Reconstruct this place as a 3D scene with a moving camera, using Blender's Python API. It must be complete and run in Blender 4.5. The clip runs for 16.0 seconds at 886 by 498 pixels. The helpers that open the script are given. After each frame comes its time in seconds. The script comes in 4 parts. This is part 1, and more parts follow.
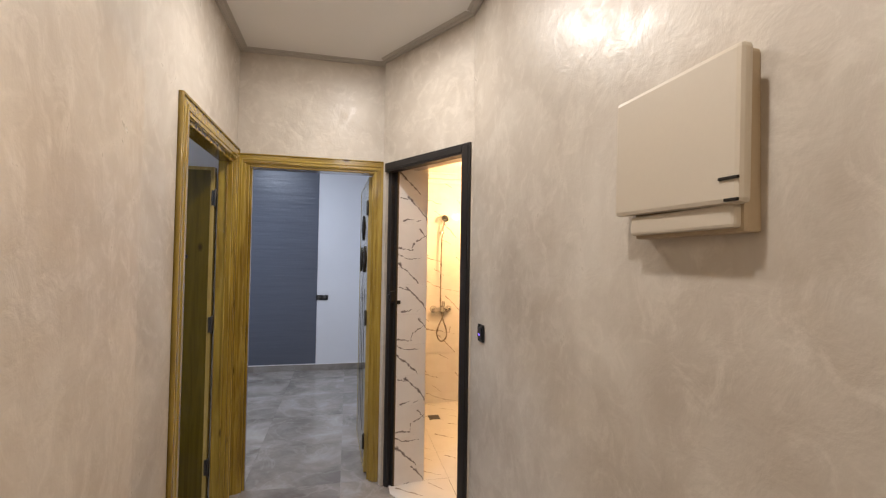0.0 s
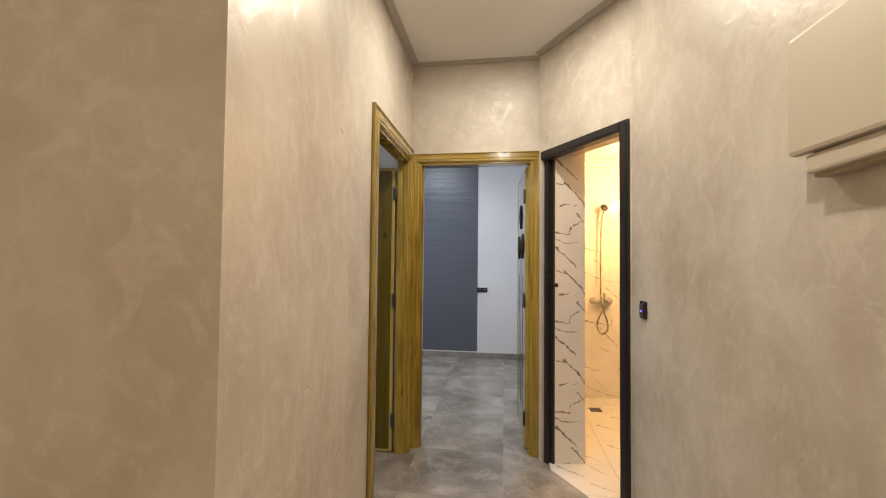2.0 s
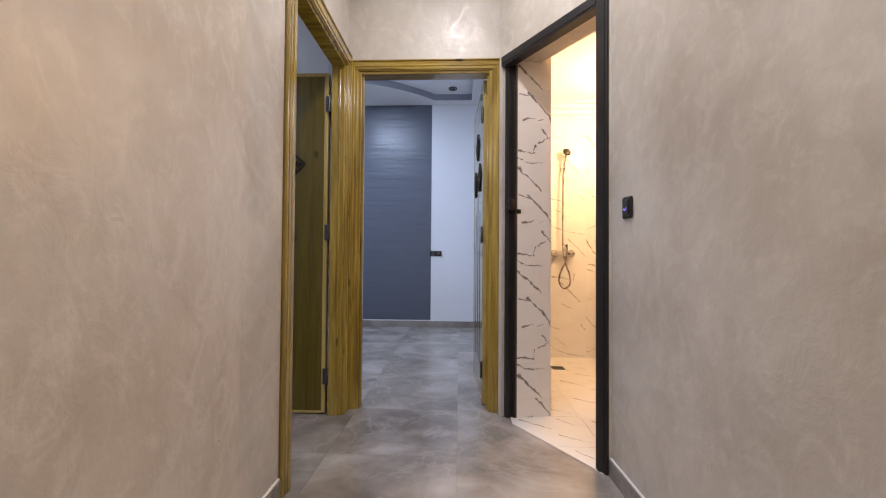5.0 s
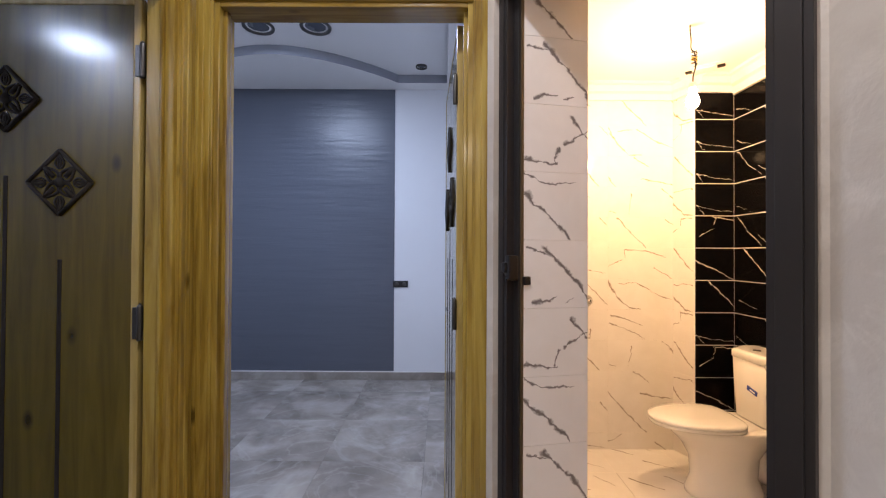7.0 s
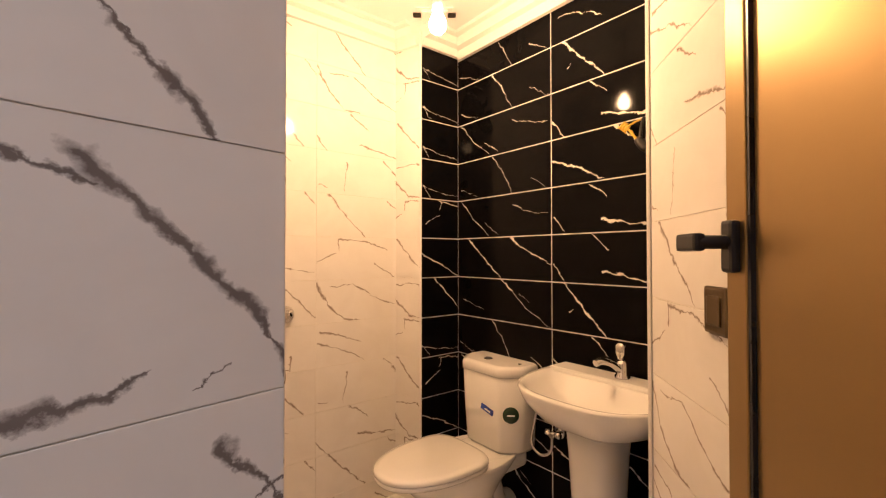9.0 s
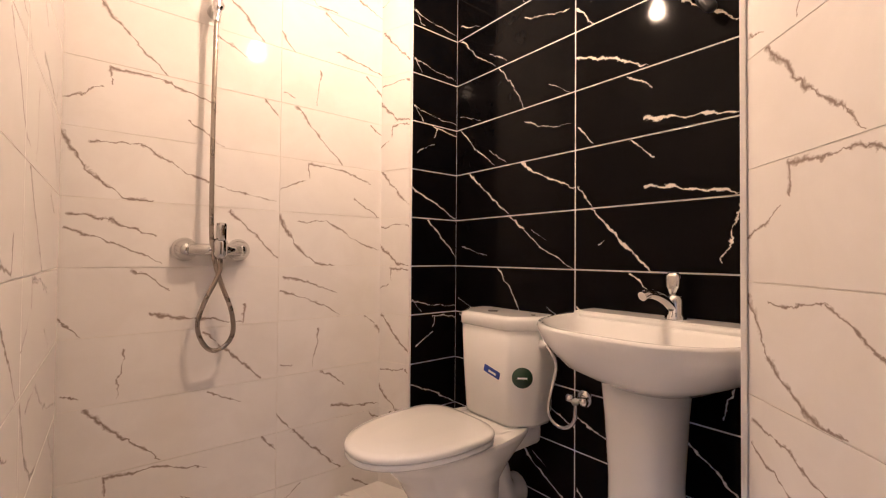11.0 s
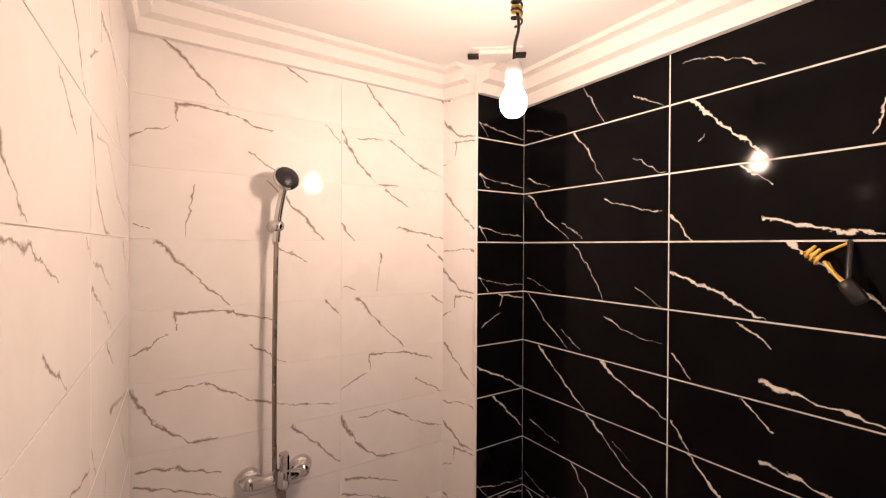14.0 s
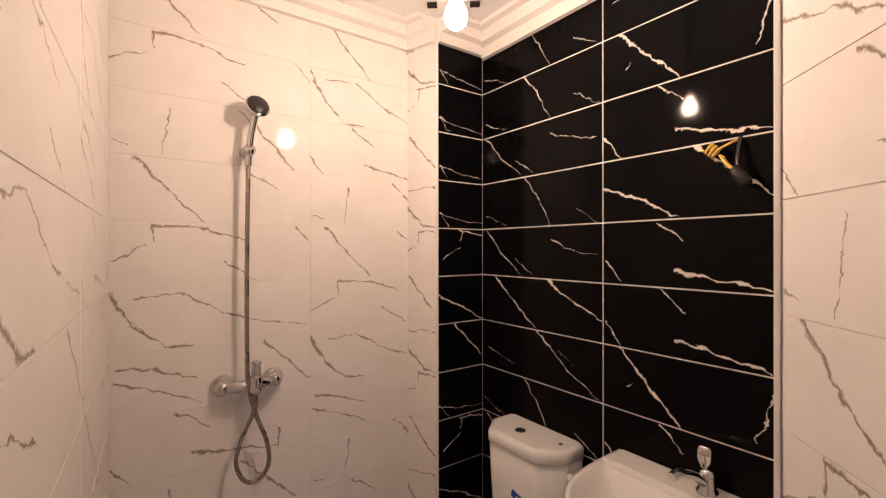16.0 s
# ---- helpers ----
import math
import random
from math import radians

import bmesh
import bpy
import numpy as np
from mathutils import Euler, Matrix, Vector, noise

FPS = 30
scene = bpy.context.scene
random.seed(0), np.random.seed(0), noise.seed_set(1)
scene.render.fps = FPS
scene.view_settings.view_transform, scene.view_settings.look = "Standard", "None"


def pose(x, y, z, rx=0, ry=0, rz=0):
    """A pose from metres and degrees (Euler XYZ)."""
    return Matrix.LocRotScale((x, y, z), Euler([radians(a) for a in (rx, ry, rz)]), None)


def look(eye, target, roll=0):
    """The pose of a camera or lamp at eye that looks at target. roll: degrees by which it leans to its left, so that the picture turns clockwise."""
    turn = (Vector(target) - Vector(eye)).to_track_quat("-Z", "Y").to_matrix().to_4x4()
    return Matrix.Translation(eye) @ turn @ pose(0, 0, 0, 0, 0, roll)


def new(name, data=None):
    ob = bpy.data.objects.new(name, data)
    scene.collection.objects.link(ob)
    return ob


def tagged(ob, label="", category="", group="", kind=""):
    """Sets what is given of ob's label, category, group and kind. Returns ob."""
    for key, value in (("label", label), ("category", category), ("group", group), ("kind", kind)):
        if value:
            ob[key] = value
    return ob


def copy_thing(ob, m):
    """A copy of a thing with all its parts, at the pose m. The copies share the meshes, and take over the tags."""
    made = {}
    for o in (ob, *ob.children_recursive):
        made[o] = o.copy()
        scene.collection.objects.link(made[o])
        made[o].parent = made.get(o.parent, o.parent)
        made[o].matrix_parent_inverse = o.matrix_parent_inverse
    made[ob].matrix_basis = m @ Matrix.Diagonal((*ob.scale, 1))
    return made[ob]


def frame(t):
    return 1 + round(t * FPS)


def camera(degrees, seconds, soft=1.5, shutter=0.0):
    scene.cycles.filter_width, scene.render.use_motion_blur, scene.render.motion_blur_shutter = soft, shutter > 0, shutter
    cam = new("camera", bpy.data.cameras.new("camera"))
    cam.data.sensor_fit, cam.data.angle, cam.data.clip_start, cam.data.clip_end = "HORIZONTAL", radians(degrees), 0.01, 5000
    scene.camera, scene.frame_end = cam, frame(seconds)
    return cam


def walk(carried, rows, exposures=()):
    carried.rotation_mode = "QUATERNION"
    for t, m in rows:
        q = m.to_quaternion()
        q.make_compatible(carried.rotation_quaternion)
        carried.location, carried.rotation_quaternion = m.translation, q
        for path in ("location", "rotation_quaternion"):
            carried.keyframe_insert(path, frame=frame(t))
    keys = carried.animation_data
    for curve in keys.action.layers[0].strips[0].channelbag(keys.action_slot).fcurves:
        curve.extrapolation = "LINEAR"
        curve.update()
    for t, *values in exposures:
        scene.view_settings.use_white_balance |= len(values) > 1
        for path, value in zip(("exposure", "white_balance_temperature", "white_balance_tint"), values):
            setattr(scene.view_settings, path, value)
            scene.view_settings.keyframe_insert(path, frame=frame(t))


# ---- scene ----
cam = camera(91.7, 16.0, soft=1.2)
METRES, EYE, TILT, LEAN, TURN = 5.6, 1.45, 0.0, 0.0, -12.4
ROWS = [
    (0.0, 0.0, 0.0, 0.0, -0.02, 1.53, -0.88),
    (0.5, 0.0021, -0.0032, 0.0025, 11.09, 1.65, -1.04),
    (1.0, 0.002, -0.0106, 0.0046, 17.73, 1.77, -0.93),
    (1.5, 0.0042, -0.019, -0.0037, 20.89, 1.86, -0.83),
    (2.0, 0.0031, -0.0284, -0.024, 20.56, 1.86, -0.58),
    (2.5, 0.0013, -0.0474, -0.0528, 20.42, 2.04, -0.38),
    (3.0, 0.0055, -0.0586, -0.0751, 19.82, 2.2, -0.28),
    (3.5, 0.0089, -0.062, -0.0984, 16.49, 2.36, -0.21),
    (6.0, -0.0342, 0.1787, -0.0913, 14.63, 0.44, -0.43),
    (6.5, -0.0395, 0.2288, -0.0503, 15.75, 0.4, -0.44),
    (7.0, -0.045, 0.2736, -0.0352, 12.35, 0.58, -0.28),
    (7.5, -0.0427, 0.3174, -0.0325, 2.97, 0.8, -0.05),
    (8.0, -0.0375, 0.3674, -0.0313, -6.08, 0.75, 0.09),
    (8.5, -0.033, 0.4082, -0.0361, -13.84, 0.83, -0.02),
    (9.0, -0.0262, 0.4425, -0.0435, -26.14, 0.87, 0.04),
    (11.5, 0.009, 0.5137, -0.0952, -26.74, 1.0, -0.46),
    (12.0, 0.0102, 0.5249, -0.0642, -23.18, 0.95, -0.31),
    (12.5, 0.0093, 0.5289, -0.0383, -22.09, 0.91, -0.21),
    (13.0, 0.0076, 0.5317, -0.0132, -21.79, 0.74, -0.23),
    (13.5, 0.0033, 0.5319, 0.0157, -21.46, 0.32, -0.24),
    (14.0, 0.0, 0.5273, 0.0394, -20.62, -0.38, -0.26),
    (14.5, 0.0013, 0.5174, 0.0475, -19.77, -0.89, -0.23),
    (15.0, 0.0051, 0.5124, 0.0312, -19.07, -0.65, -0.13),
    (15.5, 0.0057, 0.5063, 0.0136, -19.62, -0.07, -0.02),
    (16.0, 0.0034, 0.5005, -0.0078, -23.13, -0.05, 0.06),
]
# seconds, stops, kelvin, tint
EXPOSURES = [(0.0, -0.05, 6200, 10), (1.0, 0.0, 6600, 6), (2.0, 0.05, 6900, 6), (2.8, 0.1, 6500, 9), (3.6, 0.1, 6000, 13), (6.0, 0.05, 5600, 12),
             (7.0, 0.0, 5600, 14), (8.0, -0.52, 6100, 19), (8.5, -0.45, 6200, 17), (9.2, -0.65, 5400, 19), (11.4, -0.52, 4500, 19), (12.5, -0.52, 4450, 21), (13.5, -0.95, 4380, 21), (14.5, -1.25, 4300, 21), (16.0, -1.25, 4450, 20)]
walk(cam, [(t, pose(0, 0, EYE, TILT, LEAN, TURN) @ pose(METRES * x, METRES * y, METRES * z, 90 + pitch, roll, yaw)) for t, x, y, z, yaw, pitch, roll in ROWS], EXPOSURES)

# ---- exposure, world and lamps ----
# the world adds a faint blue fill; the place is closed, with lamps below
world = bpy.data.worlds.new("world")
world.use_nodes = True
world.node_tree.nodes["Background"].inputs["Color"].default_value = (0.5, 0.6, 0.8, 1)
world.node_tree.nodes["Background"].inputs["Strength"].default_value = 0.02
scene.world = world


def lamp(name, kind, place, watts, colour, size=0.1, target=None, cone=None):
    data = bpy.data.lights.new(name, kind)
    data.energy, data.color = watts, colour
    if kind == "AREA":
        data.shape, data.size = "DISK", size
    else:
        data.shadow_soft_size = size
    if cone:
        data.spot_size, data.spot_blend = radians(cone), 0.5
    ob = new(name, data)
    ob.matrix_world = look(place, target or (place[0], place[1] + 0.001, place[2] - 1))
    return ob


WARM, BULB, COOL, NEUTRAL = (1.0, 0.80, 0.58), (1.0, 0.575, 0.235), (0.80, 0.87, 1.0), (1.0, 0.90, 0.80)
lamp("corridor_downlight_lamp", "AREA", (-0.04, 2.02, 2.735), 15, NEUTRAL, 0.12)
# unseen lamp added overhead to brighten the near corridor walls
lamp("corridor_near_lamp", "AREA", (-0.06, 0.50, 2.735), 15, NEUTRAL, 0.12)
# added out of view for the warm light from the living room side
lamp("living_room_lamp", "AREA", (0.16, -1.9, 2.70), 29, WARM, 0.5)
# no fitting is seen for this one; it is added to light the far bedroom
lamp("far_room_lamp", "AREA", (-1.09, 4.2, 2.845), 24, COOL, 0.5)
lamp("left_room_lamp", "AREA", (-2.5, 0.9, 2.72), 2, NEUTRAL, 0.35)


# ---- materials ----
class Nodes:
    """A node material in the making."""

    def __init__(self, name):
        self.mat = bpy.data.materials.new(name)
        self.mat.use_nodes = True
        self.tree = self.mat.node_tree
        self.bsdf = self.tree.nodes["Principled BSDF"]

    def add(self, kind, *links, **settings):
        node = self.tree.nodes.new(kind)
        for key, value in settings.items():
            setattr(node, key, value)
        for i, source in enumerate(links):
            self.join(source, node.inputs[i])
        return node

    def join(self, source, socket):
        if source is None:
            return
        if isinstance(source, (int, float, tuple)):
            socket.default_value = source
        else:
            self.tree.links.new(source, socket)

    def math(self, op, a, b=0.0, c=0.0, clamp=False):
        return self.add("ShaderNodeMath", a, b, c, operation=op, use_clamp=clamp).outputs[0]

    def vec(self, op, a, b=None):
        node = self.add("ShaderNodeVectorMath", a, b, operation=op)
        return node.outputs["Value"] if op in ("LENGTH", "DOT_PRODUCT", "DISTANCE") else node.outputs[0]

    def coords(self, kind="Object"):
        if kind == "World":
            return self.add("ShaderNodeNewGeometry").outputs["Position"]
        return self.add("ShaderNodeTexCoord").outputs[kind]

    def noise(self, where, scale, detail=4.0, rough=0.55, distortion=0.0):
        node = self.add("ShaderNodeTexNoise")
        self.join(where, node.inputs["Vector"])
        for key, value in (("Scale", scale), ("Detail", detail), ("Roughness", rough), ("Distortion", distortion)):
            node.inputs[key].default_value = value
        return node.outputs["Fac"]

    def ramp(self, value, *stops):
        node = self.add("ShaderNodeValToRGB", value)
        elements = node.color_ramp.elements
        while len(elements) < len(stops):
            elements.new(0.5)
        for element, (at, colour) in zip(elements, stops):
            element.position = at
            element.color = (*colour, 1) if isinstance(colour, tuple) else (colour, colour, colour, 1)
        return node.outputs[0]

    def mix(self, fac, a, b):
        node = self.add("ShaderNodeMix", data_type="RGBA")
        self.join(fac, node.inputs[0])
        for socket, value in ((node.inputs[6], a), (node.inputs[7], b)):
            self.join((*value, 1) if isinstance(value, tuple) else value, socket)
        return node.outputs[2]

    def span(self, value, a, b, c, d):
        node = self.add("ShaderNodeMapRange", value, a, b, c, d)
        return node.outputs[0]

    def bump(self, height, strength, distance=0.01):
        node = self.add("ShaderNodeBump")
        node.inputs["Strength"].default_value, node.inputs["Distance"].default_value = strength, distance
        self.join(height, node.inputs["Height"])
        self.tree.links.new(node.outputs[0], self.bsdf.inputs["Normal"])

    def done(self, colour=None, rough=None, metal=None, coat=None, **more):
        for key, value in (("Base Color", colour), ("Roughness", rough), ("Metallic", metal), ("Coat Weight", coat)):
            if isinstance(value, tuple):
                value = (*value, 1)
            self.join(value, self.bsdf.inputs[key])
        for key, value in more.items():
            self.join(value, self.bsdf.inputs[key.replace("_", " ")])
        return self.mat


def plain(name, colour, rough, metal=0.0, coat=0.0, vary=0.12, scale=18.0, bump=0.05):
    n = Nodes(name)
    p = n.coords("World")
    big, small = n.noise(p, scale * 0.3), n.noise(p, scale * 5, 3)
    dark = tuple(c * (1 - vary) for c in colour)
    light = tuple(min(1, c * (1 + vary)) for c in colour)
    col = n.mix(n.math("ADD", n.math("MULTIPLY", big, 0.6), n.math("MULTIPLY", small, 0.4)), dark, light)
    n.bump(small, bump, 0.002)
    return n.done(col, n.span(big, 0.3, 0.7, max(0.02, rough - 0.06), rough + 0.08), metal, coat)


def stucco(name, a, b, rough=0.31):
    """Trowelled, waxed plaster with cloudy patches and a pearly sheen."""
    n = Nodes(name)
    p = n.coords("World")
    cloud = n.noise(p, 2.2, 6, 0.6, 0.6)
    fine = n.noise(p, 9, 8, 0.68, 1.2)
    grain = n.noise(p, 160, 2)
    col = n.mix(n.span(cloud, 0.33, 0.68, 0, 1), a, b)
    col = n.mix(n.span(fine, 0.50, 0.70, 0, 0.55), col, tuple(min(1, c * 1.13) for c in b))
    trowel = n.noise(p, 11, 5, 0.6, 0.4)
    n.bump(n.math("ADD", n.math("MULTIPLY", trowel, 1.0), n.math("MULTIPLY", grain, 0.05)), 0.34, 0.010)
    return n.done(col, n.span(fine, 0.35, 0.7, rough + 0.16, rough - 0.06))


def paint(name, colour, rough=0.6, wave=0.0):
    n = Nodes(name)
    p = n.coords("World")
    big, small = n.noise(p, 1.6, 4), n.noise(p, 220, 2)
    col = n.mix(big, tuple(c * 0.95 for c in colour), tuple(min(1, c * 1.04) for c in colour))
    height = n.math("MULTIPLY", small, 0.3)
    if wave:
        ripple = n.noise(n.vec("MULTIPLY", p, (1.2, 1.0, 14.0)), 1.0, 3)
        height = n.math("ADD", height, n.math("MULTIPLY", ripple, wave))
    n.bump(height, 0.25, 0.006)
    return n.done(col, n.span(big, 0.3, 0.7, rough - 0.06, rough + 0.06))


def marble_floor(name):
    """Polished grey-beige stoneware with soft clouds and pale veins; each slab a little different."""
    n = Nodes(name)
    p = n.coords("World")
    shift = n.add("ShaderNodeObjectInfo").outputs["Random"]
    p = n.vec("ADD", p, n.vec("MULTIPLY", n.add("ShaderNodeCombineXYZ", shift, shift, shift).outputs[0], (7.0, 5.0, 3.0)))
    cloud = n.noise(p, 2.6, 5, 0.55, 0.6)
    patch = n.noise(p, 7, 5, 0.6, 0.5)
    vein = n.math("ABSOLUTE", n.math("SUBTRACT", n.noise(p, 1.7, 4, 0.55, 1.6), 0.5))
    col = n.ramp(cloud, (0.32, (0.18, 0.155, 0.135)), (0.52, (0.29, 0.257, 0.228)), (0.72, (0.46, 0.42, 0.38)))
    col = n.mix(n.span(patch, 0.45, 0.7, 0, 0.35), col, (0.42, 0.40, 0.38))
    col = n.mix(n.span(vein, 0.0, 0.022, 0.22, 0), col, (0.52, 0.50, 0.47))
    n.bump(n.noise(p, 30, 3), 0.02, 0.002)
    return n.done(col, n.span(patch, 0.3, 0.7, 0.13, 0.24))


def wood(name, dark, mid, light, axis, rough=0.2, coat=0.6, grain=1.0):
    """Varnished pine: long growth lines along one axis, with a few knots."""
    n = Nodes(name)
    p = n.coords("World")
    shift = n.add("ShaderNodeObjectInfo").outputs["Random"]
    p = n.vec("ADD", p, n.vec("MULTIPLY", n.add("ShaderNodeCombineXYZ", shift, shift, shift).outputs[0], (3.0, 4.0, 5.0)))
    squeeze = tuple(1.1 if a == axis else 16.0 for a in "xyz")
    long = n.noise(n.vec("MULTIPLY", p, squeeze), 1.6 * grain, 5, 0.6, 1.0)
    fine = n.noise(n.vec("MULTIPLY", p, tuple(2.0 if a == axis else 90.0 for a in "xyz")), 1.5, 3)
    col = n.ramp(long, (0.30, dark), (0.5, mid), (0.68, light))
    col = n.mix(n.math("MULTIPLY", fine, 0.22), col, dark)
    spots = n.add("ShaderNodeTexVoronoi")
    n.join(n.vec("MULTIPLY", p, tuple(0.7 if a == axis else 1.3 for a in "xyz")), spots.inputs["Vector"])
    spots.inputs["Scale"].default_value = 5.0
    col = n.mix(n.span(spots.outputs["Distance"], 0.05, 0.12, 0.85, 0), col, tuple(c * 0.35 for c in dark))
    n.bump(n.math("ADD", long, n.math("MULTIPLY", fine, 0.3)), 0.10, 0.003)
    return n.done(col, n.span(long, 0.3, 0.7, rough, rough + 0.1), 0.0, coat, Coat_Roughness=0.12, Specular_IOR_Level=0.35)


def veined(name, ground, cloud, vein, strokes, rough, soft, seed, gloss=0.3):
    """A printed glazed tile. strokes: (u0, v0, u1, v1, half width) in metres on the tile; every stroke is ragged and fades."""
    n = Nodes(name)
    uv = n.add("ShaderNodeUVMap", uv_map="tile").outputs[0]
    rnd = n.add("ShaderNodeObjectInfo").outputs["Random"]
    wander = n.vec("ADD", uv, n.add("ShaderNodeCombineXYZ", seed * 1.7, seed * 0.9, n.math("MULTIPLY", rnd, 0.6)).outputs[0])
    rag = n.add("ShaderNodeTexNoise")
    n.join(wander, rag.inputs["Vector"])
    rag.inputs["Scale"].default_value, rag.inputs["Detail"].default_value, rag.inputs["Roughness"].default_value = 22, 6, 0.65
    off = n.vec("MULTIPLY", n.vec("SUBTRACT", rag.outputs["Color"], (0.5, 0.5, 0.5)), (0.040, 0.040, 0.0))
    p = n.vec("ADD", uv, off)
    thick = n.span(n.noise(wander, 30, 3, 0.6), 0.3, 0.7, 0.15, 1.5)
    total = 0.0
    for u0, v0, u1, v1, w in strokes:
        d = Vector((u1 - u0, v1 - v0, 0))
        rel = n.vec("SUBTRACT", p, (u0, v0, 0.0))
        along = n.math("DIVIDE", n.vec("DOT_PRODUCT", rel, tuple(d)), d.length_squared, clamp=True)
        scaled = n.add("ShaderNodeVectorMath", tuple(d), operation="SCALE")
        n.join(along, scaled.inputs["Scale"])
        dist = n.vec("DISTANCE", rel, scaled.outputs[0])
        width = n.math("MULTIPLY", n.math("MULTIPLY", thick, w), n.span(along, 0, 1, 1.35, 0.55))
        ink = n.add("ShaderNodeMapRange", dist, n.math("MULTIPLY", width, 1 - soft), n.math("MULTIPLY", width, 1 + soft), 1.0, 0.0).outputs[0]
        total = n.math("MAXIMUM", total, ink)
    mottle = n.noise(wander, 6, 5, 0.6, 0.6)
    base = n.mix(n.span(mottle, 0.35, 0.75, 0, 1), ground, cloud)
    tone = n.mix(n.noise(wander, 45, 3), tuple(c * 0.72 for c in vein), vein)
    n.bump(n.noise(wander, 9, 2), 0.03, 0.002)
    return n.done(n.mix(total, base, tone), n.span(mottle, 0.3, 0.7, rough, rough + 0.05), Specular_IOR_Level=gloss)


WHITE_GLAZE, WHITE_CLOUD, WHITE_VEIN = (0.80, 0.775, 0.75), (0.74, 0.71, 0.68), (0.33, 0.265, 0.225)
BLACK_GLAZE, BLACK_CLOUD, BLACK_VEIN = (0.0025, 0.0025, 0.003), (0.005, 0.0045, 0.005), (0.80, 0.74, 0.64)

def bent(width, *points):
    """A vein bent through points on the tile, thinning towards its end, as strokes."""
    n = len(points) - 1
    return [(*a, *b, width * (1.0 - 0.35 * i / n)) for i, (a, b) in enumerate(zip(points, points[1:]))]


def white_print(name, seed, *veins, ink=WHITE_VEIN, soft=0.75):
    return veined("white_marble_" + name, WHITE_GLAZE, WHITE_CLOUD, ink, sum(veins, []), 0.06, soft, seed, 0.16)


def black_print(name, seed, *veins):
    return veined("black_marble_" + name, BLACK_GLAZE, BLACK_CLOUD, BLACK_VEIN, sum(veins, []), 0.055, 0.35, seed, 0.06)


# the six prints of the white tile
white_prints = [
    white_print("diagonal", 1.0, bent(0.0040, (0.060, 0.190), (0.140, 0.103), (0.243, 0.004)), bent(0.0022, (0.369, 0.182), (0.471, 0.128))),
    white_print("hook", 2.0, bent(0.0034, (0.108, 0.186), (0.235, 0.180), (0.370, 0.140)), bent(0.0026, (0.108, 0.184), (0.108, 0.135)), bent(0.0022, (0.0, 0.076), (0.090, 0.122)),
                bent(0.0024, (0.300, 0.068), (0.410, 0.002)), bent(0.0020, (0.536, 0.192), (0.586, 0.138))),
    white_print("curve", 3.0, bent(0.0046, (0.0, 0.180), (0.055, 0.080), (0.136, 0.009), (0.213, 0.002)), bent(0.0024, (0.182, 0.168), (0.311, 0.095), (0.420, 0.060), (0.574, 0.033)),
                bent(0.0020, (0.060, 0.160), (0.185, 0.172))),
    white_print("fork", 4.0, bent(0.0036, (0.427, 0.184), (0.510, 0.110), (0.586, 0.028)), bent(0.0030, (0.018, 0.152), (0.107, 0.138), (0.220, 0.092)), bent(0.0026, (0.010, 0.110), (0.133, 0.063), (0.239, 0.009))),
    white_print("ridge", 5.0, bent(0.0028, (0.168, 0.188), (0.258, 0.128)), bent(0.0040, (0.212, 0.052), (0.330, 0.030), (0.468, 0.008)), bent(0.0028, (0.476, 0.066), (0.469, 0.004)), bent(0.0022, (0.0, 0.060), (0.048, 0.0))),
    white_print("drop", 6.0, bent(0.0036, (0.400, 0.139), (0.531, 0.005)), bent(0.0016, (0.151, 0.156), (0.131, 0.015)), bent(0.0024, (0.350, 0.184), (0.390, 0.150)), bent(0.0018, (0.010, 0.040), (0.050, 0.030))),
]
# black prints of the full tiles along the corner
black_prints = [
    black_print("stroke", 7.0, bent(0.0022, (0.252, 0.190), (0.310, 0.120), (0.380, 0.002)), bent(0.0010, (0.020, 0.055), (0.150, 0.010)), bent(0.0010, (0.486, 0.057), (0.585, 0.0))),
    black_print("corner", 8.0, bent(0.0020, (0.028, 0.187), (0.130, 0.085), (0.228, 0.010)), bent(0.0013, (0.382, 0.140), (0.480, 0.105), (0.578, 0.089)), bent(0.0011, (0.200, 0.070), (0.288, 0.013))),
    black_print("slant", 9.0, bent(0.0026, (0.087, 0.188), (0.190, 0.095), (0.304, 0.003)), bent(0.0030, (0.369, 0.188), (0.480, 0.120), (0.596, 0.072))),
    black_print("long", 10.0, bent(0.0026, (0.318, 0.186), (0.450, 0.080), (0.588, 0.0)), bent(0.0010, (0.419, 0.138), (0.487, 0.097)), bent(0.0010, (0.043, 0.081), (0.190, 0.041))),
    # and of those beside them
    black_print("ripple", 11.0, bent(0.0014, (0.037, 0.105), (0.106, 0.100), (0.185, 0.065), (0.235, 0.035))),
    black_print("bold", 12.0, bent(0.0046, (0.058, 0.192), (0.155, 0.090), (0.246, 0.0)), bent(0.0026, (0.470, 0.180), (0.443, 0.090), (0.427, 0.022)), bent(0.0016, (0.085, 0.075), (0.100, 0.090))),
    black_print("ridge", 13.0, bent(0.0040, (0.229, 0.050), (0.375, 0.020), (0.480, 0.003)), bent(0.0030, (0.479, 0.050), (0.468, 0.004)), bent(0.0020, (0.184, 0.188), (0.252, 0.130)), bent(0.0022, (0.008, 0.072), (0.062, 0.002))),
    black_print("crossing", 14.0, bent(0.0036, (0.008, 0.107), (0.123, 0.061), (0.242, 0.0)), bent(0.0034, (0.282, 0.192), (0.410, 0.089), (0.488, 0.015))),
]
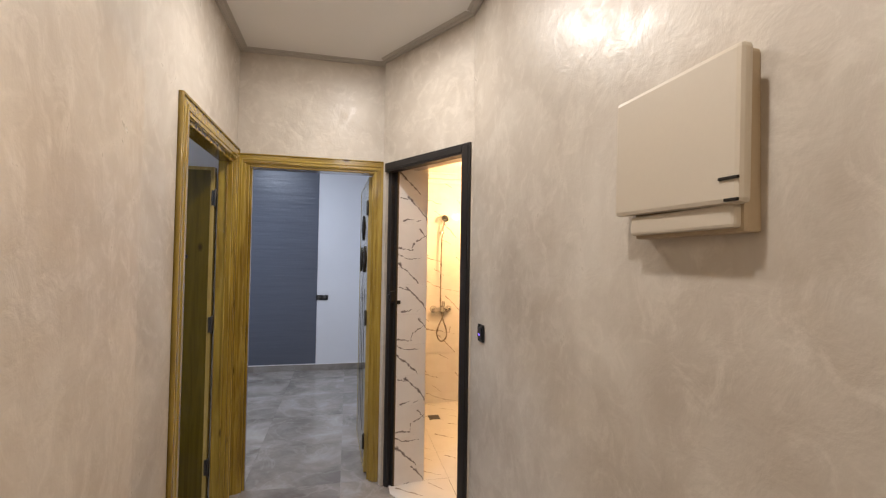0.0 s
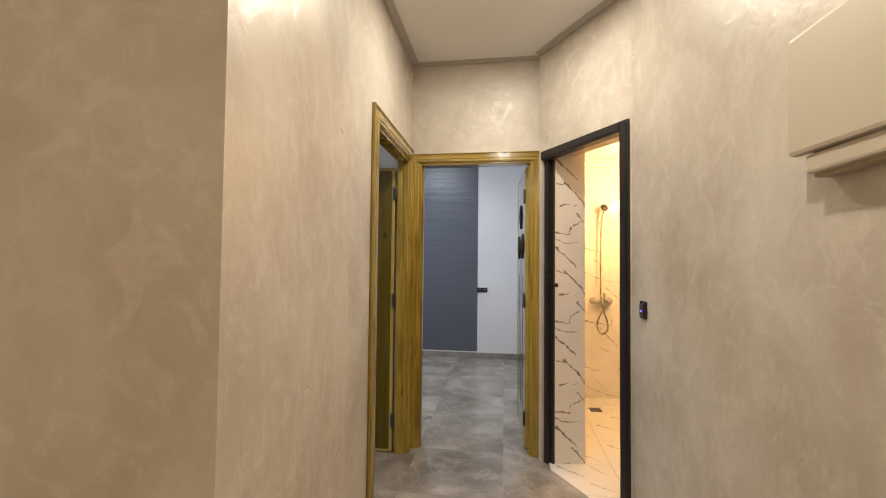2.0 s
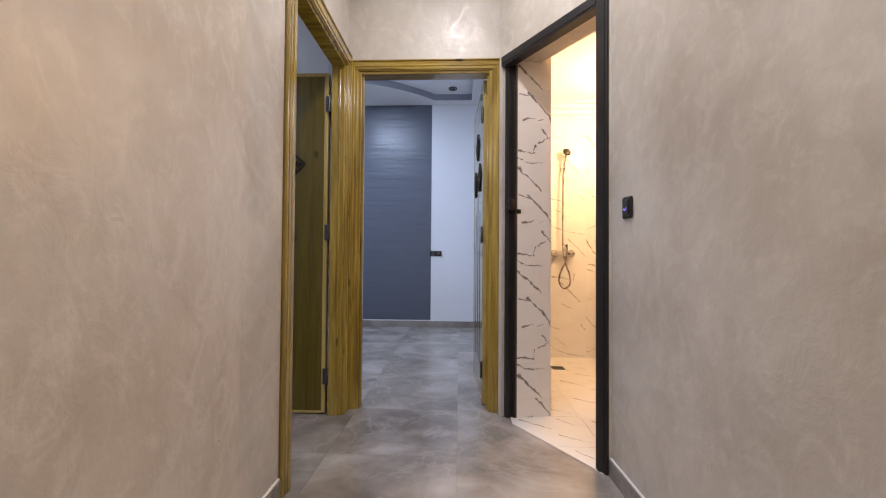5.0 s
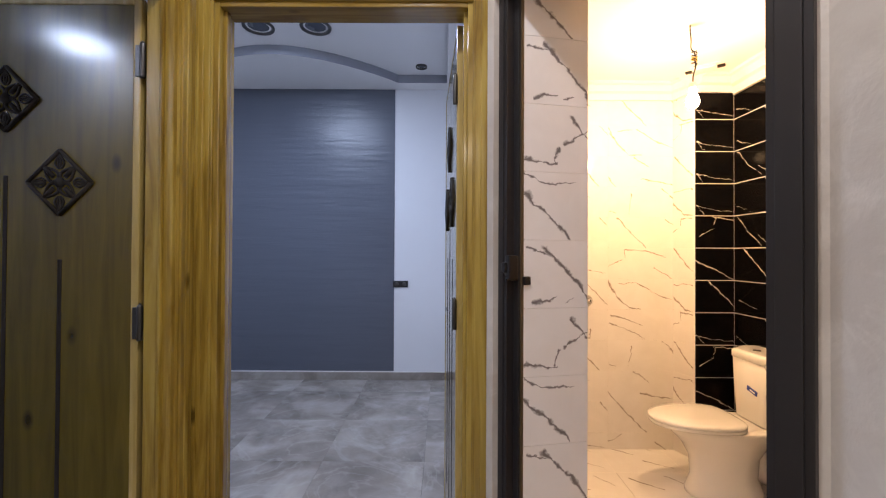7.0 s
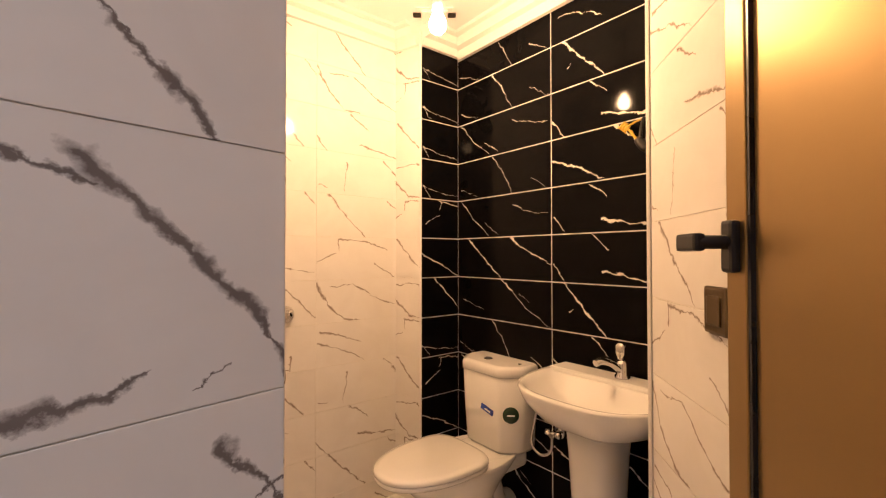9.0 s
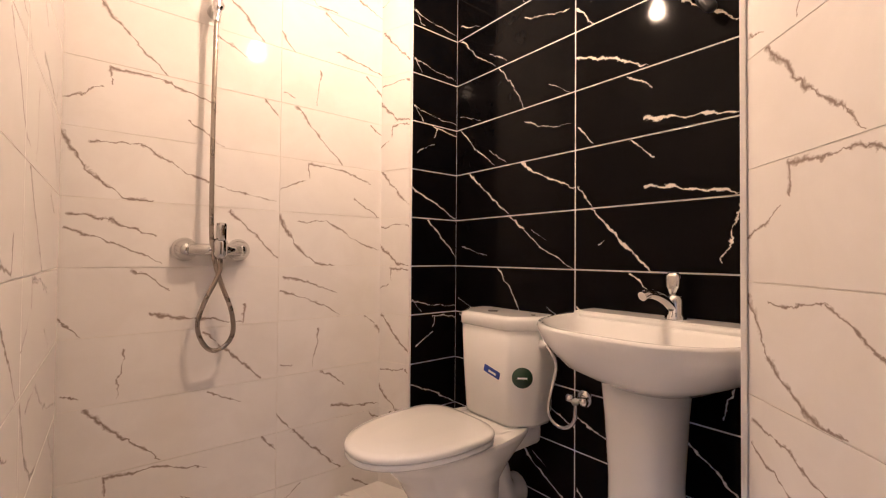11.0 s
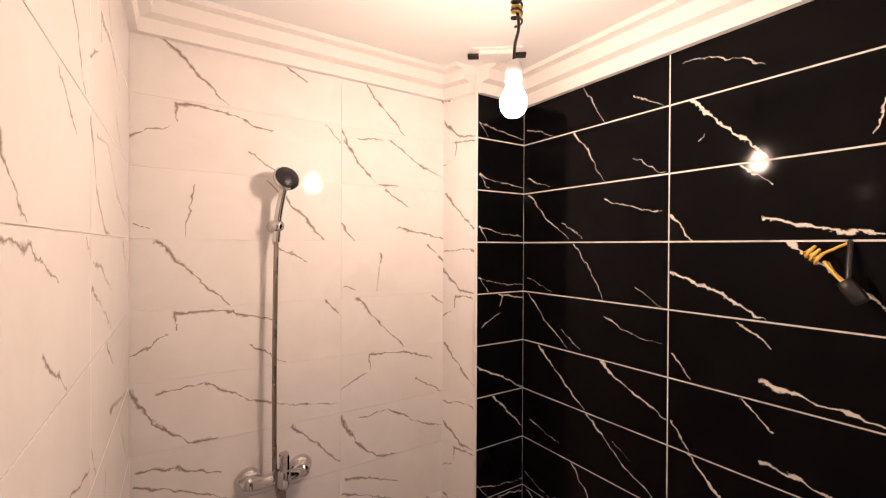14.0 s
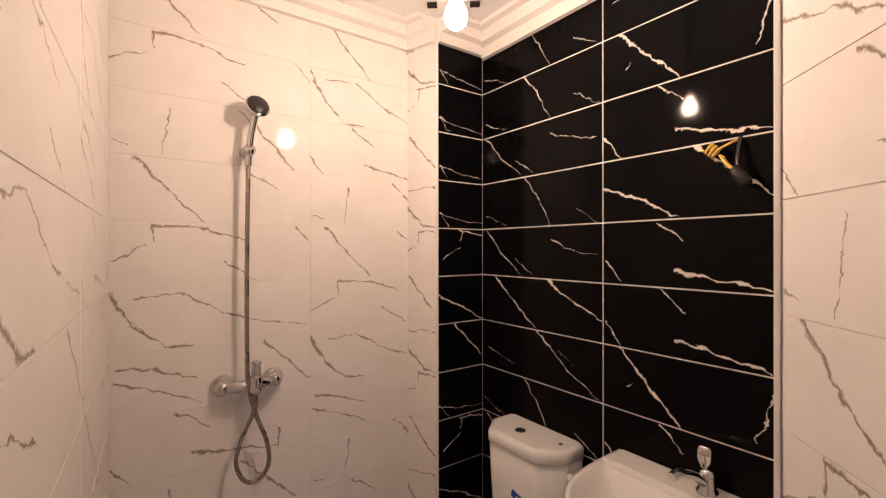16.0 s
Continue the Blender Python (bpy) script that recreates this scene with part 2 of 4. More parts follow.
# cut tiles of the narrow black wall
pier_prints = [
    black_print("dash", 15.0, bent(0.0014, (0.012, 0.055), (0.130, 0.032), (0.240, 0.024)), bent(0.0014, (0.016, 0.059), (0.058, 0.007))),
    black_print("hook", 16.0, bent(0.0022, (0.115, 0.190), (0.240, 0.168)), bent(0.0020, (0.130, 0.184), (0.115, 0.140)), bent(0.0016, (0.030, 0.072), (0.121, 0.117))),
    black_print("sweep", 17.0, bent(0.0028, (0.006, 0.114), (0.130, 0.060), (0.243, 0.0))),
    black_print("dive", 18.0, bent(0.0028, (0.087, 0.186), (0.170, 0.110), (0.243, 0.036))),
]
REVEAL_VEIN = (0.22, 0.19, 0.18)
reveal_prints = [
    white_print("branch", 19.0, bent(0.0030, (0.012, 0.172), (0.072, 0.156)), bent(0.0052, (0.064, 0.174), (0.136, 0.111), (0.199, 0.034), (0.206, 0.006)), bent(0.0036, (0.030, 0.014), (0.104, 0.032)), bent(0.0030, (0.128, 0.014), (0.158, 0.026)), ink=REVEAL_VEIN, soft=0.6),
    white_print("stroke", 20.0, bent(0.0034, (0.006, 0.192), (0.050, 0.166), (0.165, 0.164)), bent(0.0058, (0.006, 0.132), (0.082, 0.068), (0.149, 0.002))[::-1], ink=REVEAL_VEIN, soft=0.6),
    white_print("barb", 21.0, bent(0.0040, (0.006, 0.034), (0.105, 0.024)), bent(0.0034, (0.106, 0.074), (0.099, 0.026)), bent(0.0034, (0.128, 0.086), (0.208, 0.126)), bent(0.0034, (0.150, 0.160), (0.206, 0.098)), ink=REVEAL_VEIN, soft=0.6),
]
hose_metal = plain("brown_grey_hose", (0.33, 0.29, 0.24), 0.28, 0.9, vary=0.1, scale=60)
floor_print = veined("white_marble_floor", WHITE_GLAZE, WHITE_CLOUD, WHITE_VEIN,
                     [(0.05, 0.33, 0.19, 0.22, 0.004), (0.22, 0.14, 0.36, 0.05, 0.003), (0.26, 0.36, 0.34, 0.26, 0.0025)], 0.12, 0.55, 9.0)

plaster = stucco("waxed_plaster", (0.49, 0.435, 0.37), (0.65, 0.605, 0.54))
white_paint = paint("white_wall_paint", (0.78, 0.78, 0.80))
grey_paint = paint("slate_grey_paint", (0.105, 0.115, 0.145), 0.34, 3.2)
ceiling_paint = paint("white_ceiling_paint", (0.80, 0.79, 0.78), 0.7)
# grey stands in for the shadow along the corridor ceiling's edge
rim_shade = paint("shaded_ceiling_rim", (0.48, 0.45, 0.42), 0.6)
# the shade on the ceiling step's riser, put into its colour
cove_shade = paint("shaded_cove_edge", (0.28, 0.29, 0.33), 0.6)
slab = marble_floor("polished_stoneware")
grout_white = plain("white_grout", (0.80, 0.76, 0.70), 0.8)
grout_grey = plain("grey_grout", (0.33, 0.31, 0.29), 0.8)
pine = {a: wood("varnished_pine_" + a, (0.17, 0.098, 0.010), (0.33, 0.222, 0.030), (0.46, 0.335, 0.06), a, 0.16, 0.8) for a in "xyz"}
stain = wood("stained_door_wood", (0.075, 0.052, 0.003), (0.105, 0.075, 0.005), (0.13, 0.094, 0.008), "z", 0.12, 0.6)
edge_wood = wood("pale_door_edge", (0.28, 0.19, 0.05), (0.42, 0.31, 0.09), (0.5, 0.38, 0.13), "z")
carving = plain("dark_carving", (0.014, 0.009, 0.004), 0.85)
dark_alu = plain("anthracite_aluminium", (0.028, 0.026, 0.027), 0.38, 0.3, bump=0.02)
gold_alu = plain("bronze_aluminium", (0.33, 0.215, 0.085), 0.34, 0.75, vary=0.06, scale=4)
black_plastic = plain("black_plastic", (0.012, 0.012, 0.013), 0.28)
bronze_plastic = plain("bronze_plastic", (0.12, 0.085, 0.045), 0.35, 0.4)
steel = plain("dark_steel", (0.10, 0.095, 0.09), 0.35, 0.9)
chrome = plain("chrome", (0.62, 0.61, 0.60), 0.02, 1.0, vary=0.03, bump=0.0)
ceramic = plain("white_ceramic", (0.80, 0.79, 0.77), 0.06, 0, 0.5, vary=0.02, bump=0.01)
cream = plain("cream_plastic", (0.56, 0.50, 0.41), 0.42, vary=0.05)
# the fuse box base; its tan is darkened for the shade on its side
tan = plain("shaded_tan_plastic", (0.42, 0.33, 0.22), 0.5)
blue_label, white_label, green_label = plain("blue_label", (0.02, 0.05, 0.32), 0.4), plain("white_label", (0.8, 0.8, 0.8), 0.4), plain("green_label", (0.008, 0.035, 0.014), 0.4)
yellow_wire, black_wire = plain("yellow_insulation", (0.75, 0.50, 0.03), 0.4), plain("black_insulation", (0.012, 0.012, 0.012), 0.4)
moulding = paint("white_moulding", (0.80, 0.77, 0.74), 0.5)


def glowing(name, colour, strength):
    n = Nodes(name)
    n.bsdf.inputs["Emission Color"].default_value, n.bsdf.inputs["Emission Strength"].default_value = (*colour, 1), strength
    return n.done(colour, 0.3)


bulb_glow = glowing("bulb_glow", BULB, 1450)
led_glow = glowing("led_glow", NEUTRAL, 60)
cool_glow = glowing("cool_led_glow", COOL, 40)
night_glow = glowing("violet_indicator", (0.25, 0.15, 1.0), 2.0)


# ---- mesh helpers ----
def box(bm, a, b, bevel=0.0):
    """A box between two corners, with its edges eased."""
    lo, hi = [min(p, q) for p, q in zip(a, b)], [max(p, q) for p, q in zip(a, b)]
    v = bmesh.ops.create_cube(bm, size=1)["verts"]
    for w in v:
        w.co = Vector([(l + h) / 2 + c * (h - l) for l, h, c in zip(lo, hi, w.co)])
    if bevel:
        edges = list({e for w in v for e in w.link_edges})
        bmesh.ops.bevel(bm, geom=edges, offset=bevel, segments=2, profile=0.6, affect="EDGES")
    return bm


def prism(bm, outline, z0, z1):
    """A solid on a plan outline."""
    low = [bm.verts.new((x, y, z0)) for x, y in outline]
    high = [bm.verts.new((x, y, z1)) for x, y in outline]
    bm.faces.new(low[::-1])
    bm.faces.new(high)
    for i in range(len(low)):
        j = (i + 1) % len(low)
        bm.faces.new((low[i], low[j], high[j], high[i]))
    bmesh.ops.recalc_face_normals(bm, faces=bm.faces[:])
    return bm


def lathe(bm, profile, steps=32, m=Matrix()):
    """A turned solid: (radius, height) from end to end."""
    rings = []
    for r, z in profile:
        if r < 1e-5:
            rings.append([bm.verts.new(m @ Vector((0, 0, z)))])
        else:
            rings.append([bm.verts.new(m @ Vector((r * math.cos(2 * math.pi * i / steps), r * math.sin(2 * math.pi * i / steps), z))) for i in range(steps)])
    for a, b in zip(rings, rings[1:]):
        for i in range(steps):
            j = (i + 1) % steps
            if len(a) > 1 and len(b) > 1:
                bm.faces.new((a[i], a[j], b[j], b[i]))
            elif len(b) > 1:
                bm.faces.new((a[0], b[j], b[i]))
            elif len(a) > 1:
                bm.faces.new((a[i], a[j], b[0]))
    bmesh.ops.recalc_face_normals(bm, faces=bm.faces[:])
    for f in bm.faces:
        f.smooth = True
    return bm


def loft(bm, rings, closed_low=True, closed_high=True):
    """Skin over rings of equal count."""
    rows = [[bm.verts.new(p) for p in ring] for ring in rings]
    count = len(rows[0])
    for a, b in zip(rows, rows[1:]):
        for i in range(count):
            j = (i + 1) % count
            bm.faces.new((a[i], a[j], b[j], b[i])).smooth = True
    if closed_low:
        bm.faces.new(rows[0][::-1])
    if closed_high:
        bm.faces.new(rows[-1])
    bmesh.ops.recalc_face_normals(bm, faces=bm.faces[:])
    return bm


def tube(bm, points, radius, steps=10, smooth_times=3):
    """A round bar or hose along a bent line."""
    pts = [Vector(p) for p in points]
    for _ in range(smooth_times):
        cut = [pts[0]]
        for a, b in zip(pts, pts[1:]):
            cut += [a.lerp(b, 0.25), a.lerp(b, 0.75)]
        pts = cut + [pts[-1]]
    rings, side = [], None
    for i, p in enumerate(pts):
        way = (pts[min(i + 1, len(pts) - 1)] - pts[max(i - 1, 0)]).normalized()
        side = way.orthogonal().normalized() if side is None else (side - way * side.dot(way)).normalized()
        up = way.cross(side)
        rings.append([p + radius * (math.cos(2 * math.pi * k / steps) * side + math.sin(2 * math.pi * k / steps) * up) for k in range(steps)])
    return loft(bm, rings)


def mesh_of(name, bm, material):
    data = bpy.data.meshes.new(name)
    bm.to_mesh(data)
    bm.free()
    for m in material if isinstance(material, (list, tuple)) else [material]:
        data.materials.append(m)
    return data


def part(name, bm, material, parent, label="", m=None):
    """One mesh object under a thing or a part."""
    ob = new(name, mesh_of(name, bm, material))
    ob.parent = parent
    if m is not None:
        ob.matrix_basis = m
    return tagged(ob, label)


def thing(name, place, label, category, group="", kind="", m=None):
    ob = new(name)
    ob.empty_display_size = 0.05
    ob.matrix_basis = m if m is not None else Matrix.Translation(place)
    return tagged(ob, label, category, group, kind)


def setting(name, bm, material, label, category):
    return tagged(new(name, mesh_of(name, bm, material)), label, category, "", "structure")


def run(p0, p1):
    """A frame on a wall's face: x along it from p0 to p1, y into the wall (to the left of the way), z up; and its length."""
    d = Vector((p1[0] - p0[0], p1[1] - p0[1], 0))
    return pose(p0[0], p0[1], 0, 0, 0, math.degrees(math.atan2(d.y, d.x))), d.length


def wall(name, p0, p1, thick, top, material, label, openings=(), base=-0.02):
    """A wall whose seen face runs from p0 to p1, its body to the left of that way. openings: (from, to, head) along it."""
    m, length = run(p0, p1)
    bm = bmesh.new()
    at = 0.0
    for a, b, head in openings:
        if a - at > 1e-4:
            box(bm, (at, 0, base), (a, thick, top))
        box(bm, (a, 0, head), (b, thick, top))
        at = b
    if length - at > 1e-4:
        box(bm, (at, 0, base), (length, thick, top))
    ob = setting(name, bm, material, label, "wall")
    ob.matrix_basis = m
    return ob


# ---- plan ----
# corridor corners
L1, FL, FR, DR, RW = (-0.46, 0.463), (-0.69, 2.89), (0.215, 2.835), (0.628, 2.155), (0.668, 0.946)
H_COR, H_BATH, H_FAR = 2.76, 2.34, 2.81

# corridor walls (faces seen from inside, bodies behind)
LK = (-0.683, 1.62)
# where the end wall meets the slanting one, behind the casing
FA = (0.30, 2.886)
setting("wall_left", prism(bmesh.new(), [L1, LK, (LK[0] - 0.06, LK[1]), (LK[0] - 0.06, 0.60), (L1[0] - 0.13, 0.60), (L1[0] - 0.13, L1[1])], -0.02, 3.0), plaster, "cloudy beige waxed plaster corridor wall", "wall")
wall("wall_left_door", LK, FL, 0.085, 3.0, plaster, "beige waxed plaster wall round a bedroom doorway", [(0.37, 1.18, 2.05)])
wall("wall_far", FL, FA, 0.092, 3.0, plaster, "pale waxed plaster end wall above a doorway", [(0.046, 0.876, 2.048)])
wall("wall_diagonal", FR, DR, 0.19, 3.0, plaster, "beige waxed plaster slanting wall round the bathroom door", [(0.03, 0.765, 2.045)])
wall("wall_right", DR, RW, 0.14, 3.0, plaster, "cloudy beige waxed plaster corridor wall")
wall("wall_right_near", RW, (0.66, -3.0), 0.14, 3.0, plaster, "beige waxed plaster wall behind a meter box")
wall("wall_nook", (-1.0, 0.463), (-0.59, 0.463), 0.02, 3.0, plaster, "shaded beige waxed plaster wall facing the living room")
wall("wall_nook_side", (-1.0, -3.0), (-1.0, 0.463), 0.12, 3.0, plaster, "beige plaster wall of the living room")
wall("wall_back", (0.66, -3.0), (-1.0, -3.0), 0.12, 3.0, plaster, "plain beige plaster wall behind the corridor")

# corridor ceiling with its small rim, whose shade is in its grey colour
outline = [(-1.0, -3.0), (0.66, -3.0), RW, DR, FR, (0.232, 2.886), FL, LK, L1, (-1.0, 0.463)]
setting("ceiling", prism(bmesh.new(), outline, H_COR, H_COR + 0.1), ceiling_paint, "smooth white corridor ceiling", "ceiling")


def rim(name, p0, p1, z, drop, depth, material, label, cut0=0.0, cut1=0.0):
    """A stepped moulding in the corner of wall and ceiling."""
    m, length = run(p0, p1)
    steps = [(0.0, 0.0), (0.0, -drop), (-0.25 * depth, -drop), (-0.3 * depth, -0.62 * drop), (-0.62 * depth, -0.55 * drop), (-0.68 * depth, -0.18 * drop), (-depth, -0.15 * drop), (-depth, 0.0)]
    bm = bmesh.new()
    rings = [[Vector((x + (cut * -q[0]), q[0] - 0.001, z + q[1])) for q in steps] for x, cut in ((0.0, cut0), (length, -cut1))]
    loft(bm, rings)
    for f in bm.faces:
        f.smooth = False
    ob = setting(name, bm, material, label, "moulding")
    ob.matrix_basis = m
    return ob


for i, (a, b) in enumerate(((L1, LK), (LK, FL), (FL, (0.232, 2.886)), (FR, DR), (DR, RW), (RW, (0.66, -3.0)))):
    rim("trim_%d" % (i + 1), a, b, H_COR, 0.014, 0.05, rim_shade, "thin moulding under the corridor ceiling, its shade coloured grey", 0.4, 0.4)


# ---- far room ----
FX0, FX1, FY1 = -2.62, 0.245, 5.63
wall("wall_far_room_back", (FX0, FY1), (FX1, FY1), 0.12, 3.2, white_paint, "white painted bedroom wall with a grey panel")
wall("wall_far_room_right", (FX1, FY1), (FX1, 2.86), 0.12, 3.2, white_paint, "white painted bedroom side wall")
wall("wall_far_room_left", (FX0, 2.98), (FX0, FY1), 0.12, 3.2, white_paint, "white painted bedroom wall")
wall("wall_far_room_front", (FL[0] - 0.13, 2.98), (FX0, 2.98), 0.10, 3.2, white_paint, "white painted bedroom wall beside the doorway")
# painted grey panel, a thin coat proud of the wall
setting("grey_panel", box(bmesh.new(), (-2.215, FY1 - 0.005, 0.14), (-0.375, FY1 + 0.002, H_FAR - 0.002)), grey_paint, "large slate grey painted panel on white wall", "wall panel")
# dropped border with an arched inner edge, higher field within
arch = [(0.115, 2.9), (0.115, 5.47), (-0.33, 5.47)]
for k in range(1, 20):
    a = k / 20
    arch.append((-0.33 - 1.93 * a, 5.47 - 0.56 * math.sin(math.pi * a) ** 0.9))
arch += [(-2.26, 5.47), (-2.5, 5.47), (-2.5, 2.9)]
setting("far_room_ceiling", prism(bmesh.new(), [(FX0, 2.9), (FX1, 2.9), (FX1, FY1), (FX0, FY1)], H_FAR + 0.075, H_FAR + 0.15), ceiling_paint, "white bedroom ceiling field", "ceiling")
bm = bmesh.new()
outer = [(FX1, 2.9), (FX1, FY1), (FX0, FY1), (FX0, 2.9)]
loop_in = [bm.verts.new((x, y, H_FAR)) for x, y in arch]
loop_up = [bm.verts.new((x, y, H_FAR + 0.08)) for x, y in arch]
loop_out = [bm.verts.new((x, y, H_FAR)) for x, y in outer]
bm.faces.new(loop_out + loop_in[::-1])
for k in range(len(arch) - 1):
    f = bm.faces.new((loop_in[k], loop_in[k + 1], loop_up[k + 1], loop_up[k]))
    f.material_index = 1
setting("far_room_ceiling_border", bm, [ceiling_paint, cove_shade], "dropped white ceiling border with an arched edge", "ceiling")


def downlight(x, y, z, r, label, glow, big):
    t = thing("downlight", (x, y, z), label, "ceiling light", "bedroom downlights" if glow is not led_glow else "")
    part("bezel", lathe(bmesh.new(), [(r * 0.78, 0.012), (r * 0.8, -0.004), (r * 0.9, -0.012), (r, -0.010), (r * 1.02, 0.0), (r, 0.004)], 40), steel if big else moulding, t, "grey metal ring" if big else "white ring")
    part("lens", lathe(bmesh.new(), [(0, -0.002), (r * 0.5, -0.003), (r * 0.8, 0.006)], 40), glow, t)
    return t


dark_lens = plain("unlit_lens", (0.10, 0.11, 0.13), 0.25)
for x in (-1.255, -0.842):
    downlight(x, 4.64, H_FAR + 0.073, 0.11, "large round unlit grey downlight in white ceiling", dark_lens, True)
downlight(-0.11, 5.29, H_FAR + 0.073, 0.05, "small round dark downlight in white ceiling", dark_lens, True)
downlight(-1.87, 5.02, H_FAR + 0.073, 0.045, "small round downlight in white ceiling, lit", cool_glow, True)


def socket_strip(x, label):
    t = thing("wall_socket", (x, FY1, 0.96), label, "socket", "bedroom sockets")
    part("plate", box(bmesh.new(), (-0.072, -0.012, -0.031), (0.072, 0, 0.031), 0.004), black_plastic, t)
    for k in (-0.035, 0.035):
        part("insert", lathe(bmesh.new(), [(0.0, 0.004), (0.018, 0.004), (0.021, 0.0), (0.022, -0.002)], 20, pose(k, -0.013, 0, 90)), steel, t)


socket_strip(-0.315, "black double wall socket beside the grey panel")
socket_strip(-2.29, "black double wall socket beside the grey panel")

# ---- left room, seen past its open door ----
LX0, LX1 = -3.4, -0.775
wall("wall_left_room_back", (LX0, 2.885), (LX1, 2.885), 0.06, 3.0, white_paint, "white painted wall behind an open door")
wall("wall_left_room_side", (LX0, 0.70), (LX0, 2.88), 0.1, 3.0, white_paint, "white painted bedroom wall")
wall("wall_left_room_front", (-0.63, 0.70), (LX0, 0.70), 0.1, 3.0, white_paint, "white painted bedroom wall")
setting("left_room_ceiling", box(bmesh.new(), (LX0, 0.7, 2.76), (-0.7, 2.9, 2.86)), ceiling_paint, "white bedroom ceiling", "ceiling")
setting("left_room_floor", box(bmesh.new(), (LX0, 0.7, -0.06), (-0.72, 2.9, -0.006)), slab, "polished grey stoneware bedroom floor", "floor")
panel_lamp = thing("ceiling_panel_lamp", (-2.5, 0.95, 2.76), "round white ceiling panel lamp, lit", "ceiling light")
part("housing", lathe(bmesh.new(), [(0, 0), (0.19, 0), (0.2, -0.012), (0.185, -0.026), (0.0, -0.026)], 40), moulding, panel_lamp)
part("diffuser", lathe(bmesh.new(), [(0.178, -0.027), (0.17, -0.031), (0.0, -0.032)], 40), cool_glow, panel_lamp)
# a hidden copy added in the far bedroom as the fitting of its unseen lamp
copy_thing(panel_lamp, Matrix.Translation((-1.09, 4.2, H_FAR + 0.075)))

# ---- corridor lamp ----
# the second fitting, at y = 0.50, is unseen and added for the near fill
for x, y in ((-0.04, 2.02), (-0.06, 0.50)):
    downlight(x, y, H_COR - 0.001, 0.06, "round recessed corridor downlight, lit", led_glow, False)

# ---- doors ----
def casing(name, p0, p1, a, b, head, deep, label, w=0.075, w_head=0.075):
    """A varnished door casing: moulded architrave on the face, lining through the wall, stop bead. a, b: the opening along the wall."""
    m, _ = run(p0, p1)
    t = thing(name, (0, 0, 0), label, "door frame", m=m @ Matrix.Translation(((a + b) / 2, 0, 0)))
    h = (b - a) / 2

    def strip(side, axis):
        bm = bmesh.new()
        broad = w if axis == "z" else w_head
        for lo, f, out in ((-0.012, 1.0, 0.012), (-0.006, 0.72, 0.018), (0.012, 0.42, 0.022), (broad * 0.86, 1.0, 0.020)):
            if axis == "z":
                box(bm, (side * (h + lo), 0.002, 0.0), (side * (h + w * f), -out, head + w_head * f), 0.003)
            else:
                box(bm, (-h - w * f, 0.002, head + lo), (h + w * f, -out - 0.001, head + w_head * f), 0.003)
        return bm

    for side in (-1, 1):
        part("architrave", strip(side, "z"), pine["z"], t)
    part("architrave_head", strip(1, "x"), pine["x"], t)
    for side in (-1, 1):
        part("lining", box(bmesh.new(), (side * (h - 0.028), -0.004, 0.0), (side * (h + 0.002), deep, head), 0.003), pine["z"], t)
        part("stop_bead", box(bmesh.new(), (side * (h - 0.040), 0.02, 0.0), (side * (h - 0.027), deep - 0.045, head - 0.028), 0.003), pine["z"], t)
    part("lining_head", box(bmesh.new(), (-h + 0.028, -0.004, head - 0.028), (h - 0.028, deep, head + 0.002), 0.003), pine["x"], t)
    return t


def carved_rosette():
    """A pierced diamond with a flower of loops."""
    bm = bmesh.new()
    r = 0.095
    for k in range(4):
        a, b = [Vector((r * math.cos(q), 0, r * math.sin(q))) for q in (k * math.pi / 2, (k + 1) * math.pi / 2)]
        tube(bm, [a * 0.97, b * 0.97], 0.006, 6, 0)
        mid = (a + b) * 0.5
        tube(bm, [mid * 0.94, a * 0.32, mid * 0.1], 0.0045, 6, 2)
        tube(bm, [mid * 0.94, b * 0.32, mid * 0.1], 0.0045, 6, 2)
        for c in (a, b):
            s = c * 0.62
            tube(bm, [s * 1.35, s + (mid - s) * 0.35, s * 0.6, s + (mid - s) * 0.1, s * 1.35], 0.0035, 5, 2)
        leaf = mid * 0.62
        tube(bm, [leaf * 1.4, leaf * 0.55], 0.007, 6, 0)
    lathe(bm, [(0, 0.006), (0.012, 0.006), (0.016, 0.0), (0.014, -0.004), (0, -0.004)], 16, pose(0, 0, 0, 90))
    return bm


def backing_diamond():
    bm = bmesh.new()
    r = 0.094
    loft(bm, [[Vector((x * r, y, z * r)) for x, z in ((1, 0), (0, 1), (-1, 0), (0, -1))] for y in (0.002, -0.0025)])
    return bm


